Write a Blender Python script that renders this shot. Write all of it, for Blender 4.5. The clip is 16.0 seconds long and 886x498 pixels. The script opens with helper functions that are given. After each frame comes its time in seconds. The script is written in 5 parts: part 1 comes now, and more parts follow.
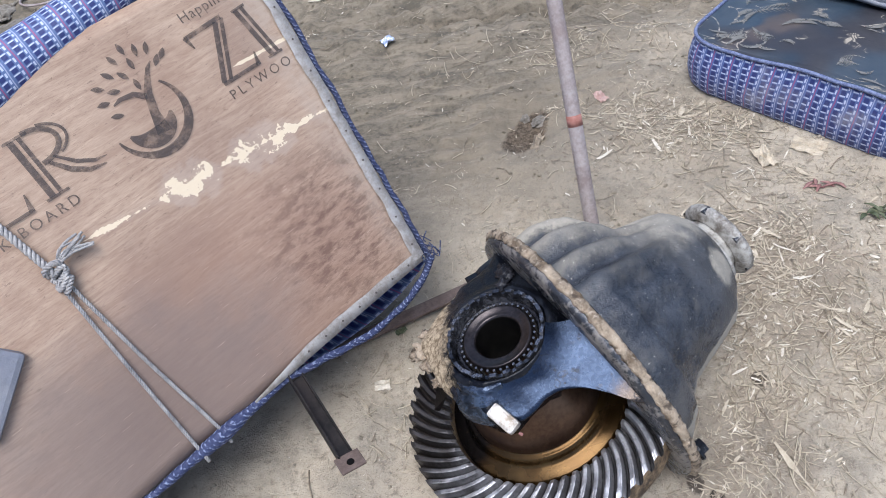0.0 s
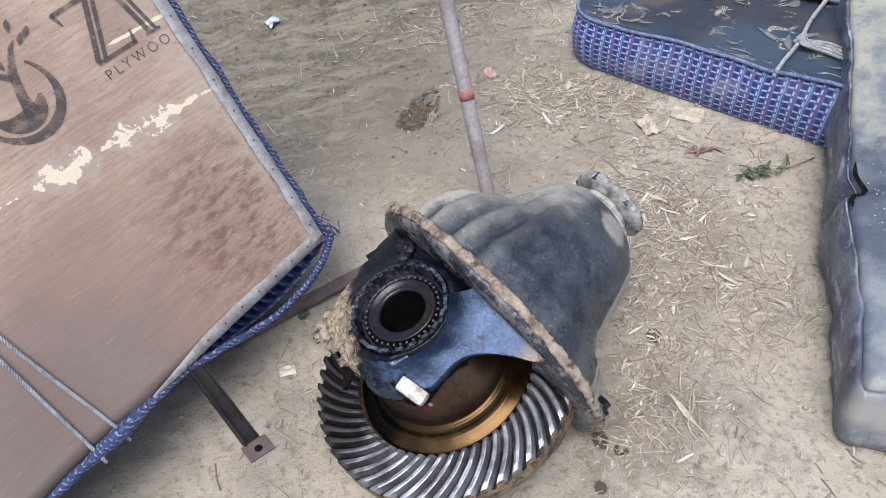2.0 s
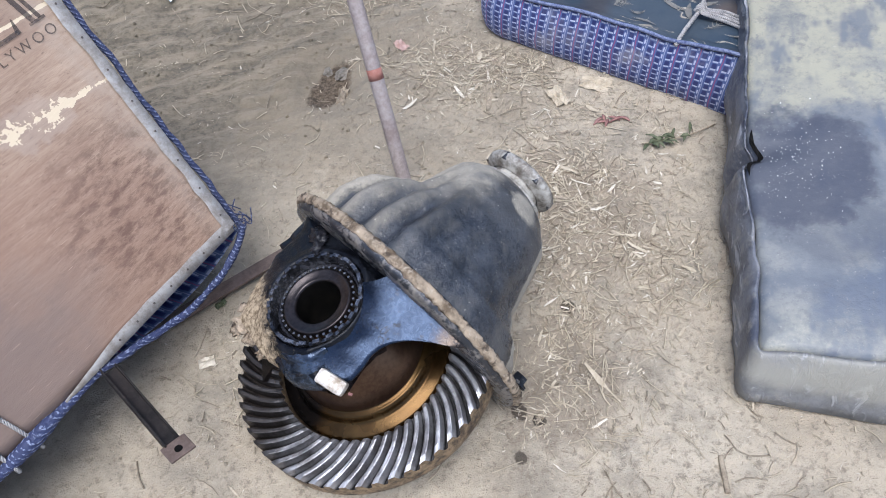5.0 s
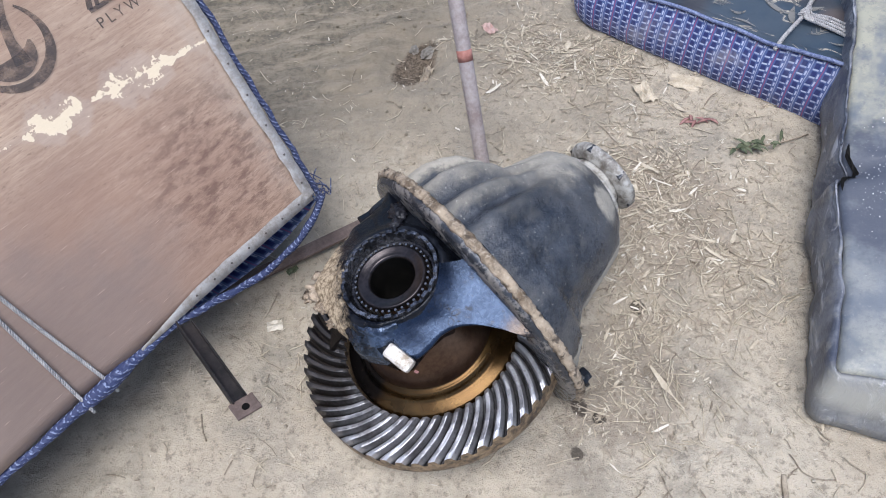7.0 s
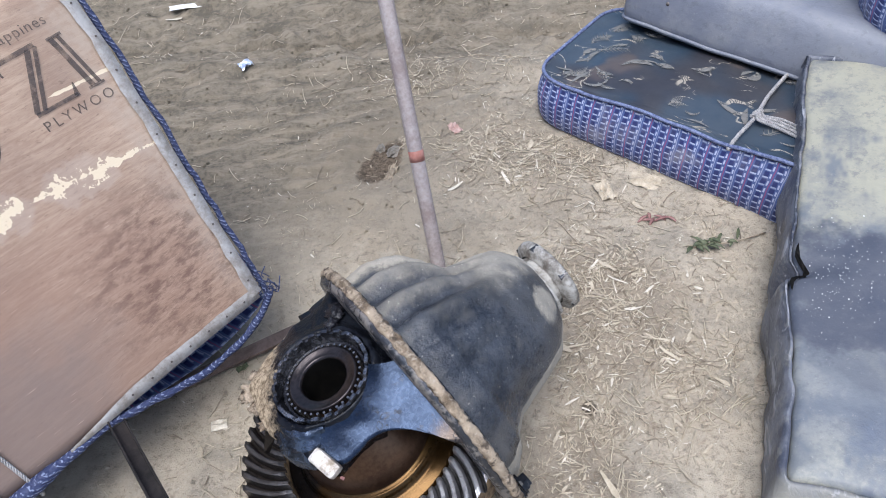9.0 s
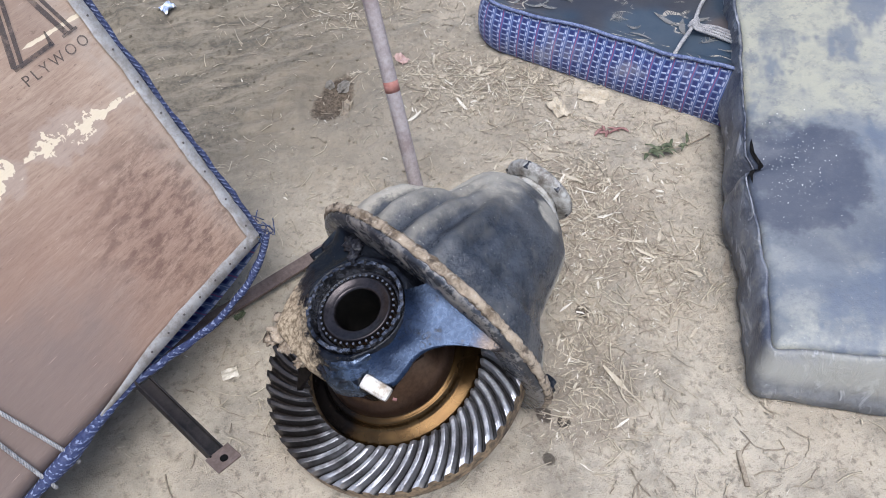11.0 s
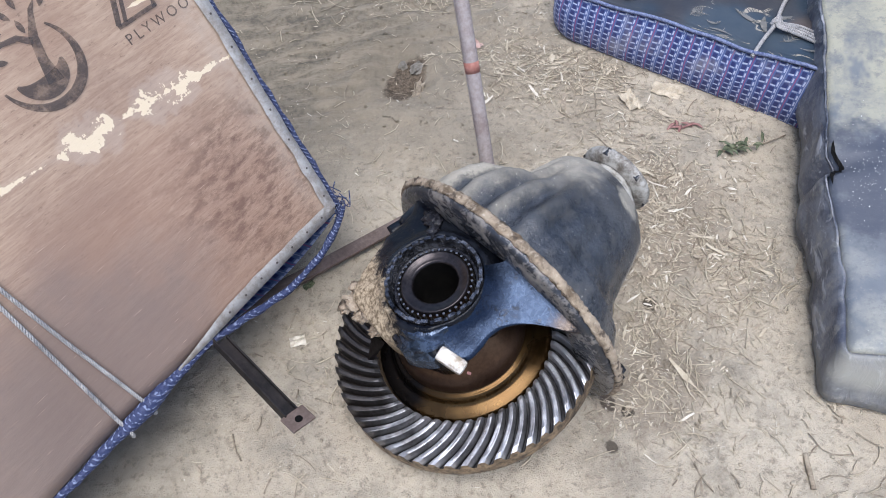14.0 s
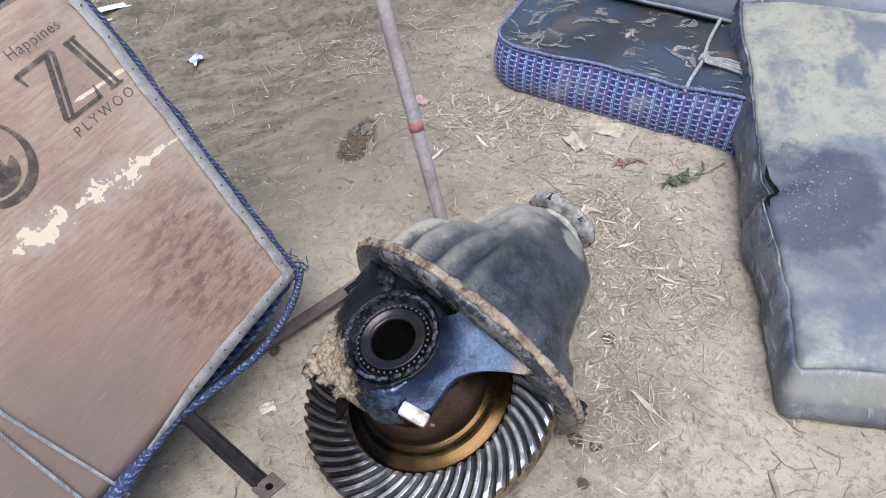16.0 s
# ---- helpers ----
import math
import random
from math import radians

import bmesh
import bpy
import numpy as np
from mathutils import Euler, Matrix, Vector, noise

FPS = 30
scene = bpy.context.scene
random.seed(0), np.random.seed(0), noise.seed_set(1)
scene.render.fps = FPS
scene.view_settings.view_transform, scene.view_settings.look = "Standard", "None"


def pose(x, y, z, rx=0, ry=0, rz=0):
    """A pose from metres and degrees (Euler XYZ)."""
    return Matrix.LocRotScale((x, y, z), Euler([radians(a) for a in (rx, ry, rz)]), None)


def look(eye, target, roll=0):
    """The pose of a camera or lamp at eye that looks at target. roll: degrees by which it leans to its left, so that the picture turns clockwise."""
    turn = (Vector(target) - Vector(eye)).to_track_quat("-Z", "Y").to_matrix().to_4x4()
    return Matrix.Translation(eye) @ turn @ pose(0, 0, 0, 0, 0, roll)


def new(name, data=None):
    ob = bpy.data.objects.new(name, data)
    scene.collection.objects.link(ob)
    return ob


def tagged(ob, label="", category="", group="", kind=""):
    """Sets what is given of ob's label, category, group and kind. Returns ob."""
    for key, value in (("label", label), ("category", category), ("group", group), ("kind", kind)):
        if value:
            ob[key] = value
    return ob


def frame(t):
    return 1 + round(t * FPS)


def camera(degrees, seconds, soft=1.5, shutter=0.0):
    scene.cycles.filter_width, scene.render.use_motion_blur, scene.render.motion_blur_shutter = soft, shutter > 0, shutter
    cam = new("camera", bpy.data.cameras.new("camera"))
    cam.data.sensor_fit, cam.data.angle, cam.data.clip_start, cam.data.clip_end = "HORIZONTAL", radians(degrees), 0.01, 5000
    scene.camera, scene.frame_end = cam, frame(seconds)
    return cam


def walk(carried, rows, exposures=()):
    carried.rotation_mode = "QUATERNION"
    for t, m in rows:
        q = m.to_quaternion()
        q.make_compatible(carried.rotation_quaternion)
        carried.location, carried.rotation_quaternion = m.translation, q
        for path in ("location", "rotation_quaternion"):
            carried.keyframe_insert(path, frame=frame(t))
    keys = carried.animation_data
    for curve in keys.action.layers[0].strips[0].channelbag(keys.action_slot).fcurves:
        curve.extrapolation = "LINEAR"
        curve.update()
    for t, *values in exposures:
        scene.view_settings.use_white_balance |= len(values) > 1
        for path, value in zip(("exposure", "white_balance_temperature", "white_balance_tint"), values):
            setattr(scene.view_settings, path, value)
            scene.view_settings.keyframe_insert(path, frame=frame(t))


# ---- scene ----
cam = camera(61.3, 16.0, soft=0.9)
PATH = [
    (0, (0.144, 0.099, 1.116), (0.022, 1.441, -0.361), -12.1),
    (0.5, (0.143, 0.099, 1.123), (0.047, 1.496, -0.305), -13.4),
    (1, (0.129, 0.089, 1.117), (0.056, 1.486, -0.312), -12.2),
    (1.5, (0.137, 0.111, 1.09), (0.186, 1.382, -0.453), -10.4),
    (2, (0.14, 0.088, 1.099), (0.276, 1.373, -0.428), -6.8),
    (2.5, (0.159, 0.072, 1.107), (0.36, 1.237, -0.506), -5.6),
    (3, (0.175, 0.083, 1.114), (0.481, 1.235, -0.492), -3.0),
    (3.2, (0.184, 0.09, 1.119), (0.497, 1.232, -0.493), -5.2),
    (5.3, (0.16, 0.12, 1.129), (0.46, 1.271, -0.48), -2.2),
    (5.5, (0.148, 0.131, 1.128), (0.457, 1.25, -0.5), -1.1),
    (6, (0.14, 0.13, 1.127), (0.407, 1.28, -0.487), -1.8),
    (6.5, (0.127, 0.121, 1.118), (0.308, 1.254, -0.52), -3.2),
    (7, (0.139, 0.118, 1.127), (0.284, 1.272, -0.5), -3.3),
    (7.5, (0.15, 0.109, 1.159), (0.352, 1.367, -0.382), -1.7),
    (8, (0.175, 0.117, 1.154), (0.308, 1.331, -0.429), -2.6),
    (8.5, (0.205, 0.121, 1.146), (0.363, 1.389, -0.392), -3.8),
    (9, (0.246, 0.116, 1.132), (0.4, 1.453, -0.347), -3.5),
    (9.5, (0.233, 0.138, 1.122), (0.543, 1.381, -0.413), 0.9),
    (9.7, (0.187, 0.152, 1.119), (0.503, 1.366, -0.438), 1.0),
    (11.8, (0.039, 0.107, 1.158), (0.506, 1.173, -0.468), 1.6),
    (12, (0.036, 0.105, 1.155), (0.487, 1.149, -0.49), 1.1),
    (12.5, (0.033, 0.095, 1.154), (0.525, 1.142, -0.477), 1.6),
    (13, (0.018, 0.095, 1.16), (0.495, 1.179, -0.452), 0.7),
    (13.5, (-0.014, 0.11, 1.149), (0.392, 1.277, -0.423), 0.7),
    (14, (-0.018, 0.12, 1.131), (0.318, 1.28, -0.464), 1.3),
    (14.5, (0.005, 0.106, 1.153), (0.348, 1.312, -0.406), 0.5),
    (15, (0.022, 0.091, 1.159), (0.464, 1.28, -0.388), 2.7),
    (15.5, (0.017, 0.092, 1.162), (0.406, 1.325, -0.363), -1.0),
    (16, (0.017, 0.098, 1.17), (0.433, 1.328, -0.35), -1.9),
]
walk(cam, [(t, look(eye, target, roll)) for t, eye, target, roll in PATH], exposures=[(0.0, 0.85, 5930, 10), (16.0, 0.85, 5930, 10)])

# ---- world and light ----
world = bpy.data.worlds.new("world")
scene.world = world
world.use_nodes = True
wn = world.node_tree
wn.nodes.clear()
sky = wn.nodes.new("ShaderNodeTexSky")
sky.sky_type = "NISHITA"
sky.sun_disc = False
sky.sun_elevation, sky.sun_rotation = radians(72), radians(200)
sky.dust_density = 3.0
bg = wn.nodes.new("ShaderNodeBackground")
bg.inputs[1].default_value = 0.118
wo = wn.nodes.new("ShaderNodeOutputWorld")
wn.links.new(sky.outputs[0], bg.inputs[0])
wn.links.new(bg.outputs[0], wo.inputs[0])
sun = new("sun", bpy.data.lights.new("sun", "SUN"))
sun.data.energy, sun.data.angle, sun.data.color = 1.85, radians(42), (1.0, 0.99, 0.97)
sun.matrix_world = look((-0.4, -1.0, 3.6), (0, 0, 0))


# ---- material helpers ----
class Nodes:
    """Short spelling for shader node trees."""

    def __init__(self, name):
        self.mat = bpy.data.materials.new(name)
        self.mat.use_nodes = True
        self.t = self.mat.node_tree
        self.t.nodes.clear()
        self.out = self.t.nodes.new("ShaderNodeOutputMaterial")
        self.b = self.t.nodes.new("ShaderNodeBsdfPrincipled")
        self.t.links.new(self.b.outputs[0], self.out.inputs[0])
        self.tc = self.t.nodes.new("ShaderNodeTexCoord")

    def put(self, sock, v):
        if isinstance(v, bpy.types.NodeSocket):
            self.t.links.new(v, sock)
        elif isinstance(v, (tuple, list)) and len(v) == 3 and sock.type == "RGBA":
            sock.default_value = (*v, 1)
        else:
            sock.default_value = v

    def obj(self, scale=(1, 1, 1), rot=(0, 0, 0), off=(0, 0, 0), kind="Object"):
        m = self.t.nodes.new("ShaderNodeMapping")
        self.t.links.new(self.tc.outputs[kind], m.inputs[0])
        m.inputs[1].default_value, m.inputs[2].default_value, m.inputs[3].default_value = off, rot, scale
        return m.outputs[0]

    def xyz(self, v):
        s = self.t.nodes.new("ShaderNodeSeparateXYZ")
        self.t.links.new(v, s.inputs[0])
        return s.outputs[0], s.outputs[1], s.outputs[2]

    def noise(self, scale, detail=4, rough=0.6, vec=None, dist=0.0):
        n = self.t.nodes.new("ShaderNodeTexNoise")
        self.put(n.inputs["Vector"], vec if vec is not None else self.obj())
        n.inputs["Scale"].default_value, n.inputs["Detail"].default_value = scale, detail
        n.inputs["Roughness"].default_value, n.inputs["Distortion"].default_value = rough, dist
        return n.outputs[0]

    def voro(self, scale, vec=None, feature="F1"):
        n = self.t.nodes.new("ShaderNodeTexVoronoi")
        n.feature = feature
        self.put(n.inputs["Vector"], vec if vec is not None else self.obj())
        n.inputs["Scale"].default_value = scale
        return n.outputs[0]

    def math(self, op, a, b=0.0, c=0.0):
        n = self.t.nodes.new("ShaderNodeMath")
        n.operation = op
        for i, v in enumerate((a, b, c)):
            self.put(n.inputs[i], v)
        return n.outputs[0]

    def step(self, v, lo, hi, a=0.0, b=1.0):
        n = self.t.nodes.new("ShaderNodeMapRange")
        n.interpolation_type = "SMOOTHSTEP"
        for i, x in enumerate((v, lo, hi, a, b)):
            self.put(n.inputs[i], x)
        return n.outputs[0]

    def mix(self, f, a, b):
        n = self.t.nodes.new("ShaderNodeMix")
        n.data_type = "RGBA"
        self.put(n.inputs[0], f)
        self.put(n.inputs[6], a)
        self.put(n.inputs[7], b)
        return n.outputs[2]

    def near(self, x, y, cx, cy, rx, ry, soft=0.35, rag=None):
        """1 inside an ellipse round (cx, cy), 0 outside, its edge worn by rag."""
        dx = self.math("DIVIDE", self.math("SUBTRACT", x, cx), rx)
        dy = self.math("DIVIDE", self.math("SUBTRACT", y, cy), ry)
        d = self.math("ADD", self.math("MULTIPLY", dx, dx), self.math("MULTIPLY", dy, dy))
        if rag is not None:
            d = self.math("ADD", d, self.math("MULTIPLY_ADD", rag, 2.4, -1.2))
        return self.step(d, 1 - soft, 1 + soft, 1.0, 0.0)

    def bump(self, h, strength=0.3, dist=0.002, prev=None):
        n = self.t.nodes.new("ShaderNodeBump")
        n.inputs["Strength"].default_value, n.inputs["Distance"].default_value = strength, dist
        self.put(n.inputs["Height"], h)
        if prev is not None:
            self.put(n.inputs["Normal"], prev)
        return n.outputs[0]

    def done(self, color, rough, metal=0.0, normal=None, spec=None, alpha=None):
        self.put(self.b.inputs["Base Color"], color)
        self.put(self.b.inputs["Roughness"], rough)
        self.put(self.b.inputs["Metallic"], metal)
        if normal is not None:
            self.put(self.b.inputs["Normal"], normal)
        if spec is not None:
            self.put(self.b.inputs["Specular IOR Level"], spec)
        if alpha is not None:
            self.put(self.b.inputs["Alpha"], alpha)
        return self.mat


def two_tone(name, a, b, scale, rough=0.8, metal=0.0, fine=60, bump=0.3, dist=0.001, lo=0.35, hi=0.65, rough2=None, spec=None):
    n = Nodes(name)
    big, small = n.noise(scale, 5, 0.65), n.noise(fine, 4, 0.7)
    f = n.step(n.math("MULTIPLY_ADD", small, 0.4, n.math("MULTIPLY", big, 0.6)), lo, hi)
    r = rough if rough2 is None else n.step(f, 0, 1, rough, rough2)
    return n.done(n.mix(f, a, b), r, metal, n.bump(n.math("ADD", small, big), bump, dist), spec)


# ---- materials ----
def ground_material():
    n = Nodes("dry_earth")
    v = n.obj(kind="Object")
    x, y, z = n.xyz(v)
    big, mid, fine, grit = n.noise(1.7, 4), n.noise(9, 5, 0.7), n.noise(70, 5, 0.75), n.noise(420, 3, 0.7)
    c = n.mix(n.step(big, 0.35, 0.65), (0.415, 0.348, 0.260), (0.505, 0.436, 0.336))
    c = n.mix(n.step(mid, 0.42, 0.7), c, (0.31, 0.27, 0.21))
    c = n.mix(n.math("MULTIPLY", n.step(fine, 0.495, 0.67), 0.8), c, (0.215, 0.182, 0.138))
    c = n.mix(n.math("MULTIPLY", n.step(grit, 0.55, 0.75), 0.6), c, (0.56, 0.51, 0.43))
    # trodden grey-brown soil further off
    far = n.step(n.math("ADD", n.math("SUBTRACT", y, n.math("MULTIPLY", x, 1.0)), n.math("MULTIPLY", big, 0.8)), 1.18, 1.85)
    far = n.math("MAXIMUM", far, n.math("MULTIPLY", n.step(n.math("ADD", y, n.math("MULTIPLY", mid, 0.3)), 1.80, 2.05), 0.9))
    dark = n.mix(n.step(fine, 0.35, 0.65), (0.082, 0.067, 0.047), (0.20, 0.167, 0.122))
    band = n.noise(9, 5, 0.7, n.obj((0.8, 3.2, 1), rot=(0, 0, -0.2)), 0.5)
    dark = n.mix(n.math("MULTIPLY", n.step(band, 0.46, 0.62), 0.7), dark, (0.275, 0.23, 0.168))
    dark = n.mix(n.math("MULTIPLY", n.step(band, 0.44, 0.34), 0.7), dark, (0.055, 0.05, 0.038))
    c = n.mix(n.math("MULTIPLY", far, 0.85), c, dark)
    # oil spots and broad darker brown patches
    rag, rag2 = n.noise(150, 4, 0.75), n.noise(24, 4, 0.7)
    for cx, cy, rx, ry, k, col in (
        (0.47, 0.60, 0.11, 0.12, 0.42, (0.13, 0.10, 0.075)),
        (0.374, 0.493, 0.010, 0.011, 0.8, (0.03, 0.025, 0.02)), (0.425, 0.545, 0.011, 0.011, 0.9, (0.03, 0.025, 0.02)),
        (0.36, 0.46, 0.05, 0.05, 0.15, (0.13, 0.10, 0.075)), (0.40, 0.57, 0.012, 0.02, 0.8, (0.04, 0.03, 0.025)),
        (0.62, 0.93, 0.16, 0.16, 0.4, (0.22, 0.17, 0.12)), (0.42, 1.36, 0.36, 0.26, 0.38, (0.20, 0.16, 0.11)), (0.55, 0.73, 0.013, 0.016, 0.8, (0.05, 0.04, 0.03)),
    ):
        c = n.mix(n.math("MULTIPLY", n.near(x, y, cx, cy, rx, ry, 0.35, rag2 if rx > 0.04 else rag), k), c, col)
    # dug hollow with ragged dark brown crumbs
    ragged = n.math("ADD", n.math("MULTIPLY", n.noise(11, 4, 0.6, n.obj(off=(3, 1, 0))), 0.7), n.math("MULTIPLY", fine, 0.3))
    hole = n.math("MULTIPLY", n.near(n.math("ADD", n.math("MULTIPLY", x, 0.6), n.math("MULTIPLY", y, 0.8)), n.math("SUBTRACT", n.math("MULTIPLY", y, 0.6), n.math("MULTIPLY", x, 0.8)), 1.313, 0.650, 0.078, 0.040, 0.22, ragged), n.step(grit, 0.45, 0.65, 1.0, 0.65))
    c = n.mix(n.math("MULTIPLY", hole, 0.95), c, n.mix(n.step(n.noise(120, 4, 0.7), 0.4, 0.62), (0.05, 0.035, 0.023), (0.15, 0.112, 0.078)))
    h = n.math("ADD", n.math("MULTIPLY", fine, 0.7), n.math("MULTIPLY", grit, 0.35))
    b = n.bump(n.noise(22, 6, 0.7), 0.6, 0.016)
    return n.done(c, 0.95, 0, n.bump(h, 0.95, 0.007, b), 0.2)


def board_material():
    n = Nodes("stained_plywood")
    s, h, _ = n.xyz(n.obj(kind="UV"))
    uv = n.obj(kind="UV")
    grain = n.noise(14, 6, 0.7, n.obj((1.0, 9.0, 1.0), kind="UV"), 0.6)
    fine = n.noise(90, 4, 0.7, n.obj((1.0, 7.0, 1.0), kind="UV"))
    blot, rag = n.noise(7, 5, 0.65, uv), n.noise(45, 5, 0.7, uv)
    c = n.mix(n.step(grain, 0.3, 0.72), (0.305, 0.206, 0.144), (0.455, 0.333, 0.238))
    c = n.mix(n.math("MULTIPLY", n.step(blot, 0.42, 0.68), 0.55), c, (0.25, 0.155, 0.108))
    c = n.mix(n.math("MULTIPLY", n.step(n.noise(3.2, 4, 0.6, uv), 0.45, 0.65), 0.4), c, (0.20, 0.135, 0.105))
    c = n.mix(n.math("MULTIPLY", n.step(n.noise(60, 5, 0.8, n.obj((1.0, 2.2, 1.0), rot=(0, 0, 0.4), kind="UV")), 0.58, 0.68), 0.6), c, (0.11, 0.068, 0.048))
    c = n.mix(n.math("MULTIPLY", n.step(fine, 0.46, 0.72), 0.45), c, (0.18, 0.11, 0.075))
    # greasy dark wear in the lower corner
    g = n.math("MULTIPLY", n.near(s, h, 0.085, 0.12, 0.13, 0.12, 0.9, rag), n.step(n.noise(22, 5, 0.75, n.obj((1, 2.5, 1), rot=(0, 0, 0.5), kind="UV")), 0.42, 0.62))
    c = n.mix(n.math("MULTIPLY", g, 0.8), c, (0.06, 0.034, 0.024))
    c = n.mix(n.math("MULTIPLY", n.near(s, h, 0.26, 0.12, 0.26, 0.15, 0.9, blot), 0.45), c, (0.235, 0.13, 0.09))
    # darker, greyed area at the low end
    c = n.mix(n.math("MULTIPLY", n.near(s, h, 0.50, 0.07, 0.25, 0.15, 0.9, blot), 0.72), c, (0.165, 0.125, 0.108))
    # dusty pale edge
    c = n.mix(n.math("MULTIPLY", n.step(s, 0.06, -0.02), n.step(rag, 0.35, 0.6, 0.2, 0.75)), c, (0.40, 0.32, 0.25))
    # torn veneer
    line = n.math("ABSOLUTE", n.math("SUBTRACT", h, n.math("MULTIPLY_ADD", s, 0.098, 0.293)))
    w = n.math("ADD", n.near(s, 0.5, 0.112, 0.5, 0.05, 9, 0.7), n.near(s, 0.5, 0.235, 0.5, 0.04, 9, 0.7))
    w = n.math("ADD", w, n.math("MULTIPLY", n.near(s, 0.5, 0.16, 0.5, 0.235, 9, 0.2), 0.42))
    torn = n.step(n.math("SUBTRACT", n.math("MULTIPLY", w, n.math("MULTIPLY", n.step(n.noise(38, 4, 0.7, uv), 0.35, 0.68), 0.0160)), line), 0.0, 0.0012)
    line2 = n.math("ABSOLUTE", n.math("SUBTRACT", h, n.math("MULTIPLY_ADD", s, 0.05, 0.417)))
    torn2 = n.step(n.math("SUBTRACT", n.math("MULTIPLY", n.near(s, 0.5, 0.02, 0.5, 0.055, 9, 0.5), n.math("MULTIPLY", n.noise(50, 3, 0.7, uv), 0.006)), line2), 0.0, 0.001)
    torn = n.math("MAXIMUM", torn, torn2)
    halo = n.step(n.math("SUBTRACT", n.math("MULTIPLY", w, n.math("MULTIPLY", rag, 0.05)), line), 0.0, 0.015)
    c = n.mix(n.math("MULTIPLY", halo, 0.35), c, (0.42, 0.34, 0.28))
    c = n.mix(torn, c, n.mix(fine, (0.60, 0.485, 0.335), (0.70, 0.59, 0.43)))
    # thin pale scratches
    scr = n.step(n.noise(30, 2, 0.5, n.obj((1.0, 14.0, 1.0), rot=(0, 0, -0.25), kind="UV")), 0.70, 0.74)
    c = n.mix(n.math("MULTIPLY", scr, 0.3), c, (0.66, 0.50, 0.38))
    b = n.bump(n.math("SUBTRACT", n.math("ADD", grain, fine), torn), 0.35, 0.0012)
    return n.done(c, n.step(blot, 0.3, 0.7, 0.42, 0.62), 0, b, 0.4)


def woven_material(name, cu, cv, dust, light=((0.05, 0.08, 0.22), (0.105, 0.15, 0.33))):
    """Blue woven plastic: dark and light cells with white picks and red and pale warp lines, in cells cu by cv metres."""
    n = Nodes(name)
    wob = n.math("MULTIPLY_ADD", n.noise(9, 3), 0.012, -0.006)
    u, v, _ = n.xyz(n.obj(kind="UV"))
    u, v = n.math("ADD", u, wob), n.math("ADD", v, n.math("MULTIPLY", wob, 0.5))
    fu, fv = n.math("FRACT", n.math("DIVIDE", u, cu)), n.math("FRACT", n.math("DIVIDE", v, cv))
    f2 = n.math("FRACT", n.math("DIVIDE", u, cu * 2))

    def band(f, a, b, e=0.05):
        return n.math("MULTIPLY", n.step(f, a - e, a + e), n.step(f, b - e, b + e, 1.0, 0.0))

    fib = n.noise(900, 2, 0.6)
    fade = n.noise(26, 3, 0.6)
    c = n.mix(fib, *light)
    c = n.mix(n.math("MULTIPLY", band(fu, 0.14, 0.56), band(fv, 0.26, 0.90)), c, n.mix(fib, (0.014, 0.022, 0.10), (0.032, 0.046, 0.165)))
    pick = n.math("MULTIPLY", band(fv, 0.02, 0.22, 0.04), band(fu, 0.10, 0.58))
    c = n.mix(n.math("MULTIPLY", pick, n.step(fade, 0.3, 0.6, 0.45, 0.9)), c, (0.54, 0.58, 0.70))
    c = n.mix(n.math("MULTIPLY", n.math("MULTIPLY", band(fu, 0.66, 0.80, 0.03), band(fv, 0.10, 0.72)), 0.85), c, (0.54, 0.58, 0.72))
    c = n.mix(n.math("MULTIPLY", band(f2, 0.44, 0.485, 0.015), 0.75), c, (0.34, 0.06, 0.15))
    c = n.mix(n.math("MULTIPLY", band(f2, 0.93, 0.97, 0.015), 0.6), c, (0.48, 0.51, 0.66))
    d = n.math("MULTIPLY", n.step(n.noise(8, 5, 0.7), 0.5, 0.72), dust)
    c = n.mix(d, c, (0.48, 0.44, 0.42))
    weave = n.math("MULTIPLY", n.math("SINE", n.math("MULTIPLY", u, 2 * math.pi / (cu / 2))), n.math("SINE", n.math("MULTIPLY", v, 2 * math.pi / (cv / 2))))
    return n.done(c, 0.48, 0, n.bump(n.math("ADD", weave, fib), 0.15, 0.0010), 0.45)


def camo_material():
    n = Nodes("printed_oilcloth")
    v = n.obj()
    c = n.mix(n.step(n.noise(4.5, 2), 0.42, 0.6), (0.030, 0.030, 0.036), (0.022, 0.040, 0.062))
    c = n.mix(n.step(n.noise(6, 2, 0.5, n.obj(off=(3, 1, 0))), 0.58, 0.66), c, (0.075, 0.06, 0.055))
    curl = n.noise(10, 1, 0.4, n.obj((1, 1.7, 1), rot=(0, 0, 0.3)), 1.1)
    band = n.math("ABSOLUTE", n.math("SUBTRACT", curl, 0.56))
    leaf = n.math("MULTIPLY", n.step(band, 0.020, 0.010), n.step(n.noise(13, 2, 0.5, n.obj(off=(5, 0, 0))), 0.50, 0.57))
    rib = n.step(n.math("SINE", n.math("MULTIPLY", n.noise(13, 1, 0.4, None, 1.5), 90)), -0.6, 0.2, 0.2, 1.0)
    c = n.mix(n.math("MULTIPLY", leaf, rib), c, (0.33, 0.29, 0.23))
    dust = n.math("MULTIPLY", n.step(n.noise(5, 5, 0.7), 0.35, 0.75), 0.10)
    c = n.mix(dust, c, (0.30, 0.27, 0.23))
    return n.done(c, n.step(n.noise(15), 0.3, 0.7, 0.30, 0.5), 0, n.bump(n.noise(30, 4), 0.25, 0.003), 0.5)


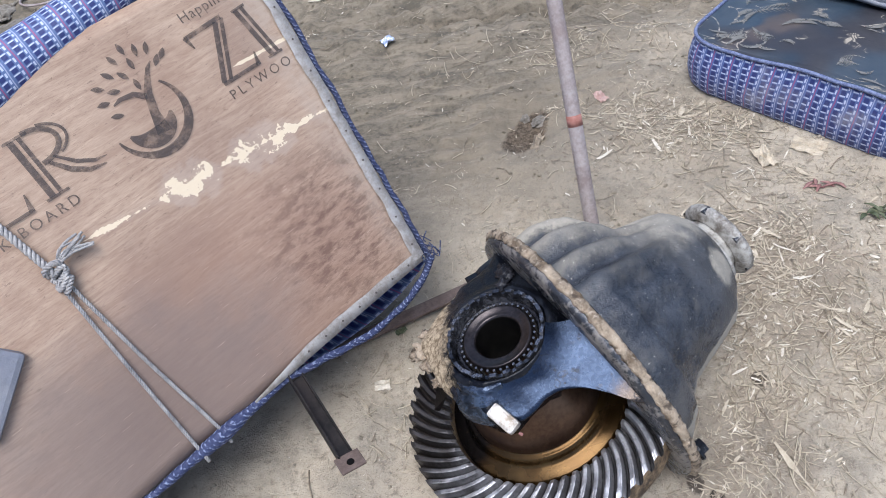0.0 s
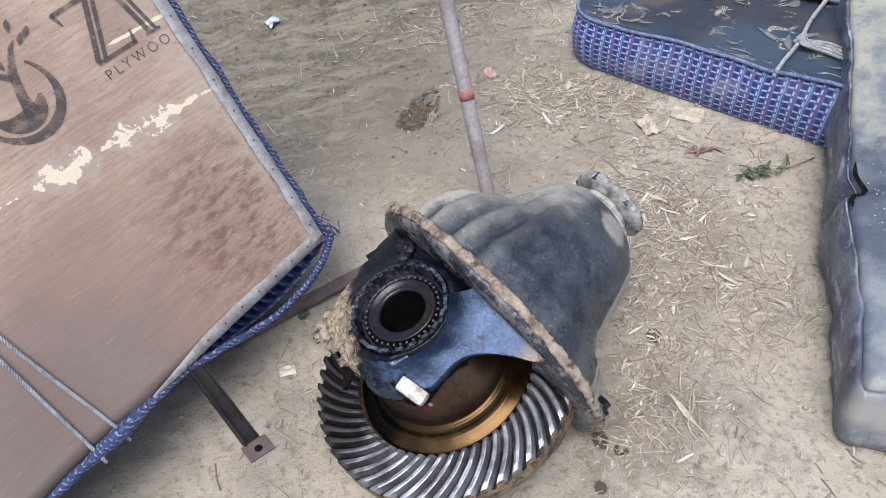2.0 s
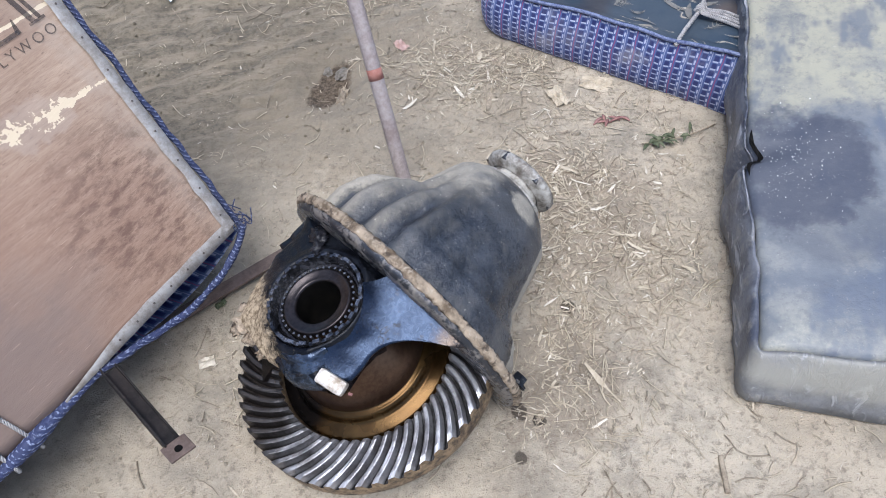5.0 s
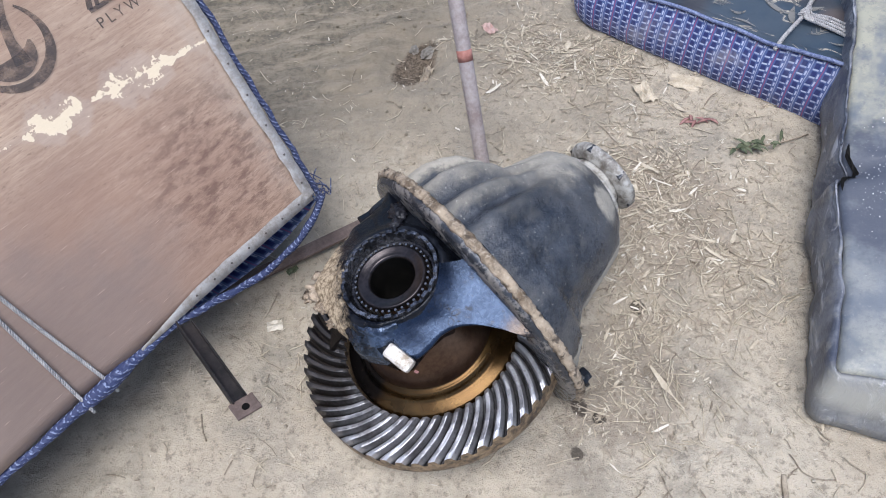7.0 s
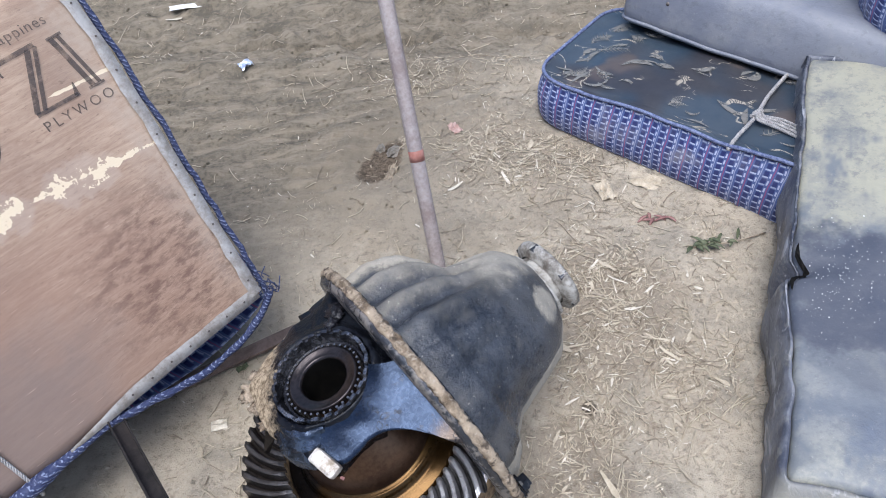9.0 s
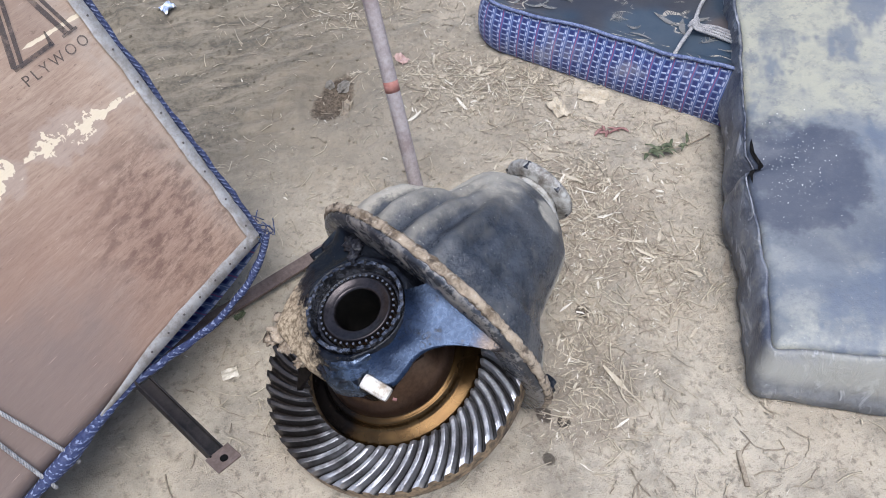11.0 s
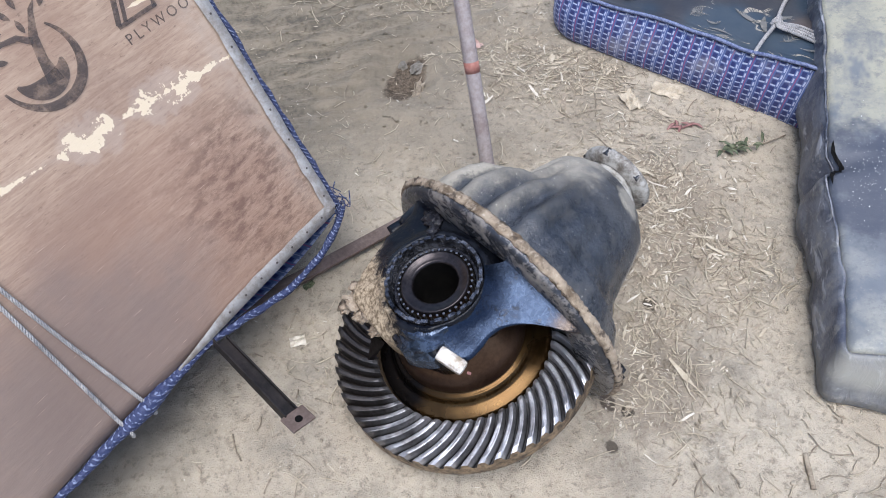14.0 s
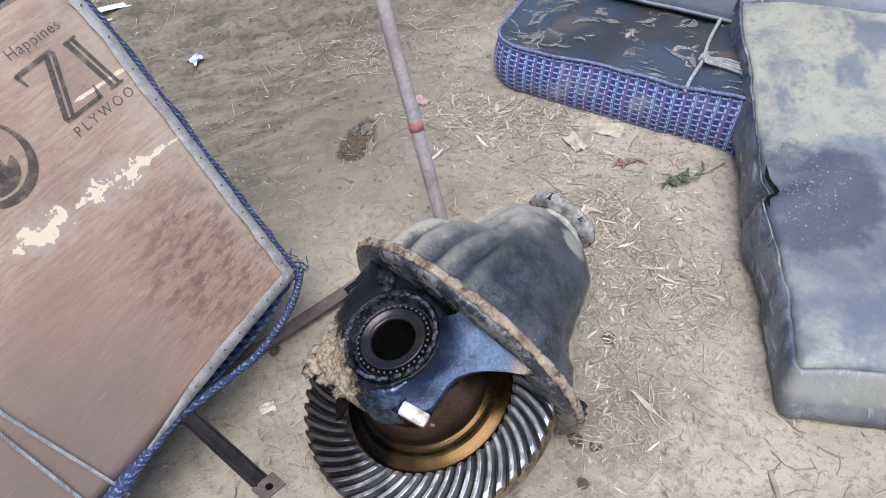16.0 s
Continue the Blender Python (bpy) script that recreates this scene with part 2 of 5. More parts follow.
def vinyl_material(name, dusty):
    """Grey-black seat vinyl under patchy beige and blue-grey dust."""
    n = Nodes(name)
    x, y, z = n.xyz(n.obj())
    big, mid, fine = n.noise(3.2, 5, 0.6), n.noise(13, 5, 0.7), n.noise(120, 4, 0.7)
    c = n.mix(n.step(big, 0.36, 0.64), (0.085, 0.100, 0.130), (0.17, 0.18, 0.19))
    c = n.mix(n.math("MULTIPLY", n.step(mid, 0.46, 0.64), 0.6), c, (0.245, 0.245, 0.225))
    r = n.step(mid, 0.3, 0.7, 0.42, 0.62)
    if dusty:
        rag = n.noise(9, 5, 0.7)
        far = n.math("MULTIPLY", n.step(n.math("ADD", y, n.math("MULTIPLY", rag, 0.30)), 0.58, 0.70), n.step(mid, 0.32, 0.55, 0.45, 1.0))
        c = n.mix(n.math("MULTIPLY", far, 0.9), c, (0.335, 0.315, 0.235))
        edge = n.math("MULTIPLY", n.step(n.math("ADD", x, n.math("MULTIPLY", rag, 0.2)), 0.32, 0.42), 0.6)
        c = n.mix(edge, c, (0.31, 0.30, 0.26))
        near_band = n.math("MULTIPLY", n.step(n.math("ADD", y, n.math("MULTIPLY", rag, 0.10)), 0.16, 0.07), n.step(mid, 0.35, 0.6, 0.3, 0.9))
        c = n.mix(near_band, c, (0.33, 0.32, 0.26))
        blue = n.math("MULTIPLY", n.step(n.noise(6, 4, 0.65, n.obj((1.3, 0.7, 1), off=(7, 2, 0))), 0.50, 0.62), 0.7)
        c = n.mix(blue, c, (0.085, 0.105, 0.145))
        blots = n.math("MULTIPLY", n.step(n.noise(24, 5, 0.75, n.obj(off=(4, 4, 0))), 0.55, 0.66), 0.5)
        c = n.mix(blots, c, (0.12, 0.125, 0.14))
        spot = n.near(x, y, 0.085, 0.350, 0.115, 0.13, 0.4, n.noise(14, 4, 0.65))
        spot = n.math("MAXIMUM", spot, n.math("MULTIPLY", n.near(x, y, 0.13, 0.25, 0.10, 0.08, 0.5, rag), 0.5))
        c = n.mix(n.math("MULTIPLY", spot, 0.88), c, n.mix(mid, (0.032, 0.037, 0.055), (0.068, 0.074, 0.10)))
    else:
        c = n.mix(0.55, c, (0.205, 0.207, 0.245))
    c = n.mix(n.math("MULTIPLY", n.step(n.noise(55, 5, 0.75), 0.52, 0.66), 0.35), c, (0.10, 0.105, 0.12))
    c = n.mix(n.math("MULTIPLY", n.step(fine, 0.6, 0.78), 0.3), c, (0.5, 0.48, 0.44))
    b = n.bump(n.noise(18, 5, 0.65), 0.35, 0.008)
    return n.done(c, r, 0, n.bump(fine, 0.15, 0.0006, b), 0.45)


def border_material():
    """Creased dark vinyl with pale highlights painted along its folds."""
    n = Nodes("creased_vinyl")
    x, y, z = n.xyz(n.obj())
    mid, fine = n.noise(14, 5, 0.7), n.noise(120, 4, 0.7)
    fold = n.noise(20, 4, 0.7, n.obj((2.4, 0.7, 1.2)), 0.8)
    c = n.mix(n.step(mid, 0.38, 0.62), (0.05, 0.055, 0.075), (0.155, 0.16, 0.18))
    c = n.mix(n.math("MULTIPLY", n.step(fold, 0.55, 0.66), 0.8), c, (0.36, 0.36, 0.38))
    c = n.mix(n.math("MULTIPLY", n.math("MULTIPLY", n.step(n.math("ADD", y, n.math("MULTIPLY", mid, 0.06)), 0.06, 0.02), n.step(n.math("ADD", z, n.math("MULTIPLY", n.noise(16, 4, 0.7), 0.05)), 0.055, 0.095, 0.3, 1.0)), 0.8), c, (0.33, 0.315, 0.265))
    low = n.math("MULTIPLY", n.step(n.noise(30, 4, 0.7), 0.5, 0.65), 0.4)
    c = n.mix(low, c, (0.29, 0.275, 0.235))
    return n.done(c, n.step(mid, 0.3, 0.7, 0.38, 0.6), 0, n.bump(fine, 0.2, 0.0006, n.bump(fold, 0.55, 0.008)), 0.45)


def housing_material():
    """Cast housing: black oil and dark grease with dried grey dust and a few pale patches."""
    n = Nodes("oily_cast_iron")
    p, s, a = n.xyz(n.obj())
    mid, fine = n.noise(16, 5, 0.7), n.noise(150, 4, 0.75)
    c = n.mix(n.step(mid, 0.35, 0.65), (0.015, 0.018, 0.025), (0.044, 0.049, 0.060))
    # dust on the far shoulder and the nose, masked off the hollows to paint their shade
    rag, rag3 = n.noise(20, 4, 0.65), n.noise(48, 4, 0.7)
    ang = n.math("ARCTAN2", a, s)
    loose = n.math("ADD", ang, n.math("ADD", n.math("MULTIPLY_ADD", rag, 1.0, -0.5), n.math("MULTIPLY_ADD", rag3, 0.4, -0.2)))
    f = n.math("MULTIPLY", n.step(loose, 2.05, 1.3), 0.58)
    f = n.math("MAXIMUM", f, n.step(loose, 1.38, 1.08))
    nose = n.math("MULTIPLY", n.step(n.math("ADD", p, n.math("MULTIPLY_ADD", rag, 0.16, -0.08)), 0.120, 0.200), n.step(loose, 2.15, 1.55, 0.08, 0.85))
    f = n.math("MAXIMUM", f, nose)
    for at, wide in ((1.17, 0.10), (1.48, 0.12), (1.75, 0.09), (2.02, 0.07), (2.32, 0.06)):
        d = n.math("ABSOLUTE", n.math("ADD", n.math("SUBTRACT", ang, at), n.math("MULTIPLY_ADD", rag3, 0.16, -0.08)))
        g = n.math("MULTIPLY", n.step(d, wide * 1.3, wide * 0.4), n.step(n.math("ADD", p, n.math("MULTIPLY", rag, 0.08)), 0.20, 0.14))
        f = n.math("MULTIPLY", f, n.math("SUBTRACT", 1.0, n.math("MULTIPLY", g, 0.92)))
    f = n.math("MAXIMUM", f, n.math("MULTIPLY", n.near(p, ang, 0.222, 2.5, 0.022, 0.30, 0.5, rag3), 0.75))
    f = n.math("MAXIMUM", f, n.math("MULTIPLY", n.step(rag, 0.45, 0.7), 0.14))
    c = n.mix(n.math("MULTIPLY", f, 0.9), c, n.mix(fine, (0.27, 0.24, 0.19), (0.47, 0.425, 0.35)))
    c = n.mix(n.math("MULTIPLY", n.step(fine, 0.62, 0.72), 0.35), c, (0.35, 0.32, 0.27))
    grit = n.math("MAXIMUM", n.step(n.voro(38), 0.05, 0.03), n.math("MULTIPLY", n.step(n.noise(230, 2, 0.5), 0.70, 0.74), 0.8))
    c = n.mix(n.math("MULTIPLY", grit, 0.7), c, (0.55, 0.52, 0.45))
    r = n.step(n.math("ADD", f, n.math("MULTIPLY", fine, 0.35)), 0.1, 0.8, 0.25, 0.9)
    b = n.bump(mid, 0.5, 0.008)
    return n.done(c, r, 0, n.bump(fine, 0.8, 0.0022, b), 0.4)


def oil_material():
    """Wet black oil over metal."""
    n = Nodes("wet_black_oil")
    mid, fine = n.noise(22, 4, 0.65), n.noise(160, 4, 0.7)
    c = n.mix(n.step(mid, 0.4, 0.7), (0.005, 0.006, 0.009), (0.02, 0.023, 0.03))
    c = n.mix(n.math("MULTIPLY", n.step(fine, 0.62, 0.75), 0.55), c, (0.24, 0.19, 0.13))
    r = n.step(n.math("ADD", mid, n.math("MULTIPLY", fine, 0.4)), 0.5, 0.95, 0.07, 0.32)
    return n.done(c, r, 0.0, n.bump(n.math("ADD", mid, n.math("MULTIPLY", fine, 0.5)), 0.45, 0.005), 0.22)


def cap_material():
    """Bearing cap: oiled bright steel by the flange, black oil round the bearing, dried mud at the outer end."""
    n = Nodes("oiled_cap_steel")
    p, s, a = n.xyz(n.obj())
    mid, fine = n.noise(22, 4, 0.65), n.noise(160, 4, 0.7)
    c = n.mix(n.step(mid, 0.4, 0.7), (0.003, 0.0035, 0.006), (0.014, 0.016, 0.021))
    rag = n.math("MULTIPLY_ADD", mid, 0.03, -0.015)
    crumbs = n.step(n.noise(95, 4, 0.75), 0.66, 0.72)
    c = n.mix(n.math("MULTIPLY", crumbs, 0.5), c, (0.30, 0.24, 0.17))
    ragged = n.math("MULTIPLY_ADD", n.noise(34, 5, 0.75), 0.11, -0.055)
    mud = n.step(n.math("ADD", n.math("SUBTRACT", p, n.math("MULTIPLY", s, 0.55)), ragged), -0.166, -0.195)
    c = n.mix(mud, c, n.mix(n.step(fine, 0.35, 0.65), (0.13, 0.095, 0.06), (0.42, 0.335, 0.23)))
    r = n.step(n.math("ADD", mid, n.math("MULTIPLY", fine, 0.4)), 0.5, 0.95, 0.04, 0.14)
    r = n.math("MAXIMUM", r, n.math("MULTIPLY", mud, 0.85))
    return n.done(c, r, 0, n.bump(n.math("ADD", mid, n.math("MULTIPLY", fine, 0.35)), 0.5, 0.006), 0.16)


def web_material():
    """Flat oiled steel, blue-black, browned towards the flange."""
    n = Nodes("oiled_web_steel")
    p, s, a = n.xyz(n.obj())
    mid, fine = n.noise(26, 5, 0.7), n.noise(190, 4, 0.7)
    c = n.mix(n.step(mid, 0.35, 0.7), (0.011, 0.018, 0.035), (0.023, 0.035, 0.062))
    c = n.mix(n.step(n.math("ADD", s, n.math("MULTIPLY_ADD", mid, 0.05, -0.025)), -0.140, -0.175), c, (0.055, 0.043, 0.036))
    c = n.mix(n.math("MULTIPLY", n.step(n.noise(60, 4, 0.7), 0.60, 0.68), 0.6), c, (0.02, 0.02, 0.024))
    crack = n.step(n.math("ABSOLUTE", n.math("SUBTRACT", n.noise(9, 4, 0.7), 0.52)), 0.006, 0.002)
    c = n.mix(n.math("MULTIPLY", crack, 0.8), c, (0.008, 0.008, 0.01))
    return n.done(c, n.step(fine, 0.3, 0.7, 0.22, 0.34), 0.8, n.bump(n.math("ADD", mid, n.math("MULTIPLY", fine, 0.4)), 0.22, 0.003))


def crust_material():
    n = Nodes("caked_mud")
    mid, fine = n.noise(28, 5, 0.7), n.noise(170, 5, 0.75)
    c = n.mix(n.step(mid, 0.36, 0.62), (0.11, 0.078, 0.05), (0.39, 0.31, 0.225))
    c = n.mix(n.math("MULTIPLY", n.step(fine, 0.52, 0.7), 0.7), c, (0.56, 0.48, 0.38))
    c = n.mix(n.math("MULTIPLY", n.step(n.noise(45, 4, 0.7, n.obj(off=(2, 2, 2))), 0.54, 0.64), 0.85), c, (0.05, 0.038, 0.03))
    return n.done(c, 0.9, 0, n.bump(n.math("ADD", mid, fine), 0.7, 0.004), 0.25)


def gear_material():
    n = Nodes("gear_steel")
    p, s, a = n.xyz(n.obj())
    mid, fine = n.noise(18, 4, 0.65), n.noise(140, 3, 0.7)
    c = n.mix(n.step(mid, 0.4, 0.7), (0.46, 0.455, 0.47), (0.20, 0.19, 0.195))
    c = n.mix(n.math("MULTIPLY", n.step(fine, 0.55, 0.72), 0.4), c, (0.10, 0.075, 0.055))
    # shade in the gaps between teeth put into the colour
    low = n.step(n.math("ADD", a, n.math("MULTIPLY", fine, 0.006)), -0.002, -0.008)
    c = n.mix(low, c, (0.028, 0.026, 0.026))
    # darker brown towards the -p, +s side
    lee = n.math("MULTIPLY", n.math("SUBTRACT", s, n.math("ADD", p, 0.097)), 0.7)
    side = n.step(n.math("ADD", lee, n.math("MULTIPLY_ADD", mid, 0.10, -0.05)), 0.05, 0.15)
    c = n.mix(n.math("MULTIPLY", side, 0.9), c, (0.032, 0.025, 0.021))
    return n.done(c, n.step(fine, 0.3, 0.7, 0.40, 0.62), 0.8, n.bump(fine, 0.3, 0.0008))


M_GROUND = ground_material()
M_BOARD = board_material()
M_WOVEN = woven_material("blue_woven_cloth", 0.0225, 0.0128, 0.35)
M_WOVEN_CLEAN = woven_material("blue_checked_cloth", 0.020, 0.0135, 0.15, ((0.06, 0.095, 0.22), (0.13, 0.19, 0.35)))
M_CAMO = camo_material()
M_VINYL = vinyl_material("dusty_vinyl", True)
M_VINYL_GREY = vinyl_material("grey_vinyl", False)
M_BORDER = border_material()
M_HOUSING = housing_material()
M_OIL = oil_material()
M_CAP = cap_material()
M_WEB = web_material()
M_CRUST = crust_material()
M_GEAR = gear_material()
M_GEAR_SIDE = two_tone("gear_rim_grime", (0.05, 0.035, 0.025), (0.30, 0.215, 0.13), 30, 0.6, 0.3, 120, 0.5, 0.002)


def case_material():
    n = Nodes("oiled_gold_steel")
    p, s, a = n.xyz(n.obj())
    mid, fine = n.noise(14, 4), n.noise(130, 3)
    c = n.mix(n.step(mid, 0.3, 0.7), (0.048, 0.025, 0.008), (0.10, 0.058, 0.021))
    # shade on the +s side put into the colour as near-black
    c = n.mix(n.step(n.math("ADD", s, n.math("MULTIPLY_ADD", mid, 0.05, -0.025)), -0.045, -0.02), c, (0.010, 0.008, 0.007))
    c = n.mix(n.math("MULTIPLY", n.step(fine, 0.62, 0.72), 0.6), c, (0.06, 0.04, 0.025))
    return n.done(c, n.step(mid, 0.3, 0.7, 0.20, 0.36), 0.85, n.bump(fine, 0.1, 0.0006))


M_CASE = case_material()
M_BLACK_RING = two_tone("black_grease", (0.004, 0.004, 0.006), (0.022, 0.022, 0.027), 40, 0.08, 0.0, 160, 0.6, 0.002, 0.35, 0.65, 0.3, 0.28)
M_LOCK = two_tone("oiled_lock_steel", (0.02, 0.02, 0.024), (0.24, 0.24, 0.26), 30, 0.14, 0.85, 170, 0.4, 0.001, 0.38, 0.62, 0.3)
# brighter than the web steel: the ledge's blue sky highlight is in the colour
M_LEDGE = two_tone("oiled_ledge_steel", (0.012, 0.016, 0.026), (0.085, 0.11, 0.16), 34, 0.16, 0.8, 150, 0.4, 0.002, 0.36, 0.62, 0.3)
M_ROLLER = two_tone("roller_steel", (0.16, 0.15, 0.145), (0.36, 0.34, 0.33), 60, 0.25, 0.9, 200, 0.1, 0.0004)
M_BROWN_STEEL = two_tone("oil_browned_steel", (0.06, 0.033, 0.021), (0.12, 0.072, 0.046), 12, 0.3, 0.8, 150, 0.15, 0.0006)
M_RACE = two_tone("bearing_steel", (0.015, 0.013, 0.014), (0.056, 0.047, 0.047), 40, 0.28, 0.8, 200, 0.1, 0.0004)
# near-black that puts the shade of holes and gaps into the colour
M_HOLE_SHADE = two_tone("hole_shade", (0.003, 0.003, 0.003), (0.009, 0.008, 0.007), 20, 0.5, spec=0.06)
M_PALE = two_tone("scraped_alloy", (0.20, 0.15, 0.10), (0.62, 0.585, 0.53), 55, 0.5, 0.2, 150, 0.3, 0.001)
M_YOKE = two_tone("dusty_grey_paint", (0.12, 0.10, 0.08), (0.43, 0.41, 0.37), 26, 0.6, 0.1, 90, 0.4, 0.0015, 0.38, 0.60)
M_FLANGE = two_tone("greasy_flange", (0.04, 0.043, 0.052), (0.26, 0.235, 0.21), 24, 0.2, 0.45, 120, 0.5, 0.003, 0.45, 0.62, 0.7)
M_RUST = two_tone("rusty_steel", (0.26, 0.205, 0.19), (0.41, 0.36, 0.34), 18, 0.72, 0.25, 140, 0.4, 0.0012)
M_BAR = two_tone("brown_rust", (0.085, 0.058, 0.047), (0.17, 0.125, 0.105), 18, 0.75, 0.2, 140, 0.4, 0.0012)
M_RUST_RED = two_tone("red_lead_paint", (0.26, 0.10, 0.075), (0.36, 0.17, 0.135), 60, 0.7)
M_BRACKET = two_tone("blackened_steel", (0.007, 0.006, 0.006), (0.035, 0.028, 0.026), 20, 0.6, 0.4, 140, 0.3, 0.001)
M_STRIP = two_tone("dull_tin_strip", (0.22, 0.19, 0.16), (0.43, 0.41, 0.39), 16, 0.6, 0.0, 120, 0.3, 0.001)
M_NAIL = two_tone("nail_heads", (0.07, 0.055, 0.05), (0.2, 0.17, 0.15), 60, 0.5, 0.5)
M_ROPE = two_tone("grey_rope", (0.20, 0.19, 0.19), (0.42, 0.40, 0.38), 60, 0.8, 0, 300, 0.5, 0.001)


def piping_material():
    n = Nodes("blue_piping")
    x, y, z = n.xyz(n.obj())
    fib = n.noise(300, 3, 0.7)
    dash = n.math("SINE", n.math("MULTIPLY_ADD", n.math("ADD", n.math("ADD", x, y), n.math("MULTIPLY", z, 1.5)), 640, n.math("MULTIPLY", n.noise(40, 3), 14)))
    c = n.mix(fib, (0.012, 0.017, 0.050), (0.055, 0.068, 0.15))
    c = n.mix(n.math("MULTIPLY", n.step(dash, 0.2, 0.8), n.step(n.noise(240, 2, 0.6), 0.44, 0.56)), c, (0.19, 0.22, 0.33))
    return n.done(c, 0.6, 0, n.bump(n.math("ADD", dash, fib), 0.5, 0.0015), 0.35)


M_PIPING = piping_material()
M_PIPING_PALE = two_tone("faded_blue_piping", (0.045, 0.06, 0.145), (0.20, 0.23, 0.35), 130, 0.65, 0, 300, 0.5, 0.0015)
M_STRAW = two_tone("dry_straw", (0.44, 0.385, 0.295), (0.67, 0.61, 0.51), 30, 0.8, 0, 200, 0.3, 0.001)
M_TAN = two_tone("tan_leaf", (0.345, 0.285, 0.20), (0.52, 0.445, 0.335), 30, 0.85, 0, 200, 0.3, 0.001)
M_TWIG = two_tone("grey_twig", (0.17, 0.13, 0.09), (0.36, 0.30, 0.22), 40, 0.85, 0, 200, 0.4, 0.001)
M_GREEN = two_tone("wilted_green", (0.045, 0.058, 0.026), (0.12, 0.13, 0.07), 60, 0.7)
M_REDLEAF = two_tone("red_brown_leaf", (0.19, 0.085, 0.075), (0.30, 0.165, 0.14), 60, 0.8)
M_PINK = two_tone("faded_pink_plastic", (0.37, 0.22, 0.18), (0.46, 0.32, 0.27), 40, 0.6)
M_WHITE = two_tone("dirty_white_paper", (0.62, 0.60, 0.55), (0.82, 0.80, 0.76), 40, 0.7)
M_FOIL = two_tone("crumpled_foil", (0.35, 0.42, 0.62), (0.8, 0.82, 0.86), 60, 0.3, 0.6)
M_STONE = two_tone("buff_stone", (0.30, 0.27, 0.21), (0.46, 0.43, 0.35), 8, 0.9, 0, 90, 0.5, 0.004)
M_DEBRIS = two_tone("weathered_wood", (0.10, 0.085, 0.065), (0.27, 0.24, 0.20), 12, 0.9, 0, 90, 0.5, 0.003)


def ink_material():
    n = Nodes("worn_black_ink")
    wear = n.step(n.noise(40, 5, 0.75), 0.45, 0.68, 0.72, 0.25)
    return n.done((0.07, 0.056, 0.052), 0.6, 0, None, 0.3, wear)


M_INK = ink_material()


def leaf_print():
    n = Nodes("leaf_print")
    wear = n.step(n.noise(60, 4, 0.7), 0.3, 0.55, 0.35, 0.9)
    return n.done(n.mix(n.noise(20), (0.12, 0.115, 0.105), (0.23, 0.22, 0.20)), 0.5, 0, None, 0.4, wear)


M_LEAF_PRINT = leaf_print()

# ---- geometry helpers ----


def part(name, bm, material, parent, label=""):
    """Link a bmesh or mesh as one object under a thing or a part."""
    if isinstance(bm, bmesh.types.BMesh):
        me = bpy.data.meshes.new(name)
        bm.to_mesh(me)
        bm.free()
    else:
        me = bm
    if not me.materials:
        me.materials.append(material)
    ob = new(name, me)
    ob.parent = parent
    return tagged(ob, label)


def thing(name, label, category, m=None, group="", kind=""):
    ob = new(name)
    ob.matrix_world = m if m is not None else Matrix()
    return tagged(ob, label, category, group, kind)


def grid_mesh(name, pts, nu, nv, close_u=False, close_v=False, uv=None, smooth=True, cap0=False, cap1=False):
    """A mesh from nu x nv points (v runs fastest), open or closed round u or v."""
    faces, us = [], []
    for i in range(nu if close_u else nu - 1):
        for j in range(nv if close_v else nv - 1):
            i2, j2 = (i + 1) % nu, (j + 1) % nv
            faces.append((i * nv + j, i2 * nv + j, i2 * nv + j2, i * nv + j2))
            us.append(((i, j), (i + 1, j), (i + 1, j + 1), (i, j + 1)))
    if cap0:
        faces.append(tuple(range(nv)))
    if cap1:
        faces.append(tuple((nu - 1) * nv + j for j in reversed(range(nv))))
    me = bpy.data.meshes.new(name)
    me.from_pydata([tuple(p) for p in pts], [], faces)
    if uv is not None:
        lay = me.uv_layers.new(name="uv")
        k = 0
        for f in us:
            for ij in f:
                lay.data[k].uv = uv(*ij)
                k += 1
    me.polygons.foreach_set("use_smooth", [smooth] * len(me.polygons))
    me.update()
    return me


def lathe(name, profile, n=64, axis="z", wobble=None, closed=False, smooth=True):
    """Turn (radius, height) pairs round an axis; wobble(angle, i) scales the radius."""
    pts = []
    for i in range(n):
        a = 2 * math.pi * i / n
        for k, (r, h) in enumerate(profile):
            rr = r * (wobble(a, k) if wobble else 1)
            q = (rr * math.cos(a), rr * math.sin(a), h)
            pts.append(q if axis == "z" else (h, q[0], q[1]))
    return grid_mesh(name, pts, n, len(profile), close_u=True, close_v=closed, smooth=smooth)


def sweep(bm, pts, radius, n=8, flat=1.0, cap=True):
    """A tube of n sides along pts, its radius a number or one per point."""
    pts = [Vector(p) for p in pts]
    rings, up = [], None
    for i, p in enumerate(pts):
        d = (pts[min(i + 1, len(pts) - 1)] - pts[max(i - 1, 0)]).normalized()
        if up is None:
            up = Vector((0, 0, 1)) if abs(d.z) < 0.9 else Vector((1, 0, 0))
        up = (up - d * up.dot(d)).normalized()
        side = d.cross(up)
        r = radius[i] if isinstance(radius, (list, tuple)) else radius
        rings.append([bm.verts.new(p + (up * math.sin(a) * flat + side * math.cos(a)) * r) for a in (2 * math.pi * k / n for k in range(n))])
    for a, b in zip(rings, rings[1:]):
        for k in range(n):
            bm.faces.new((a[k], b[k], b[(k + 1) % n], a[(k + 1) % n])).smooth = True
    if cap:
        bm.faces.new(rings[0])
        bm.faces.new(list(reversed(rings[-1])))
    return bm


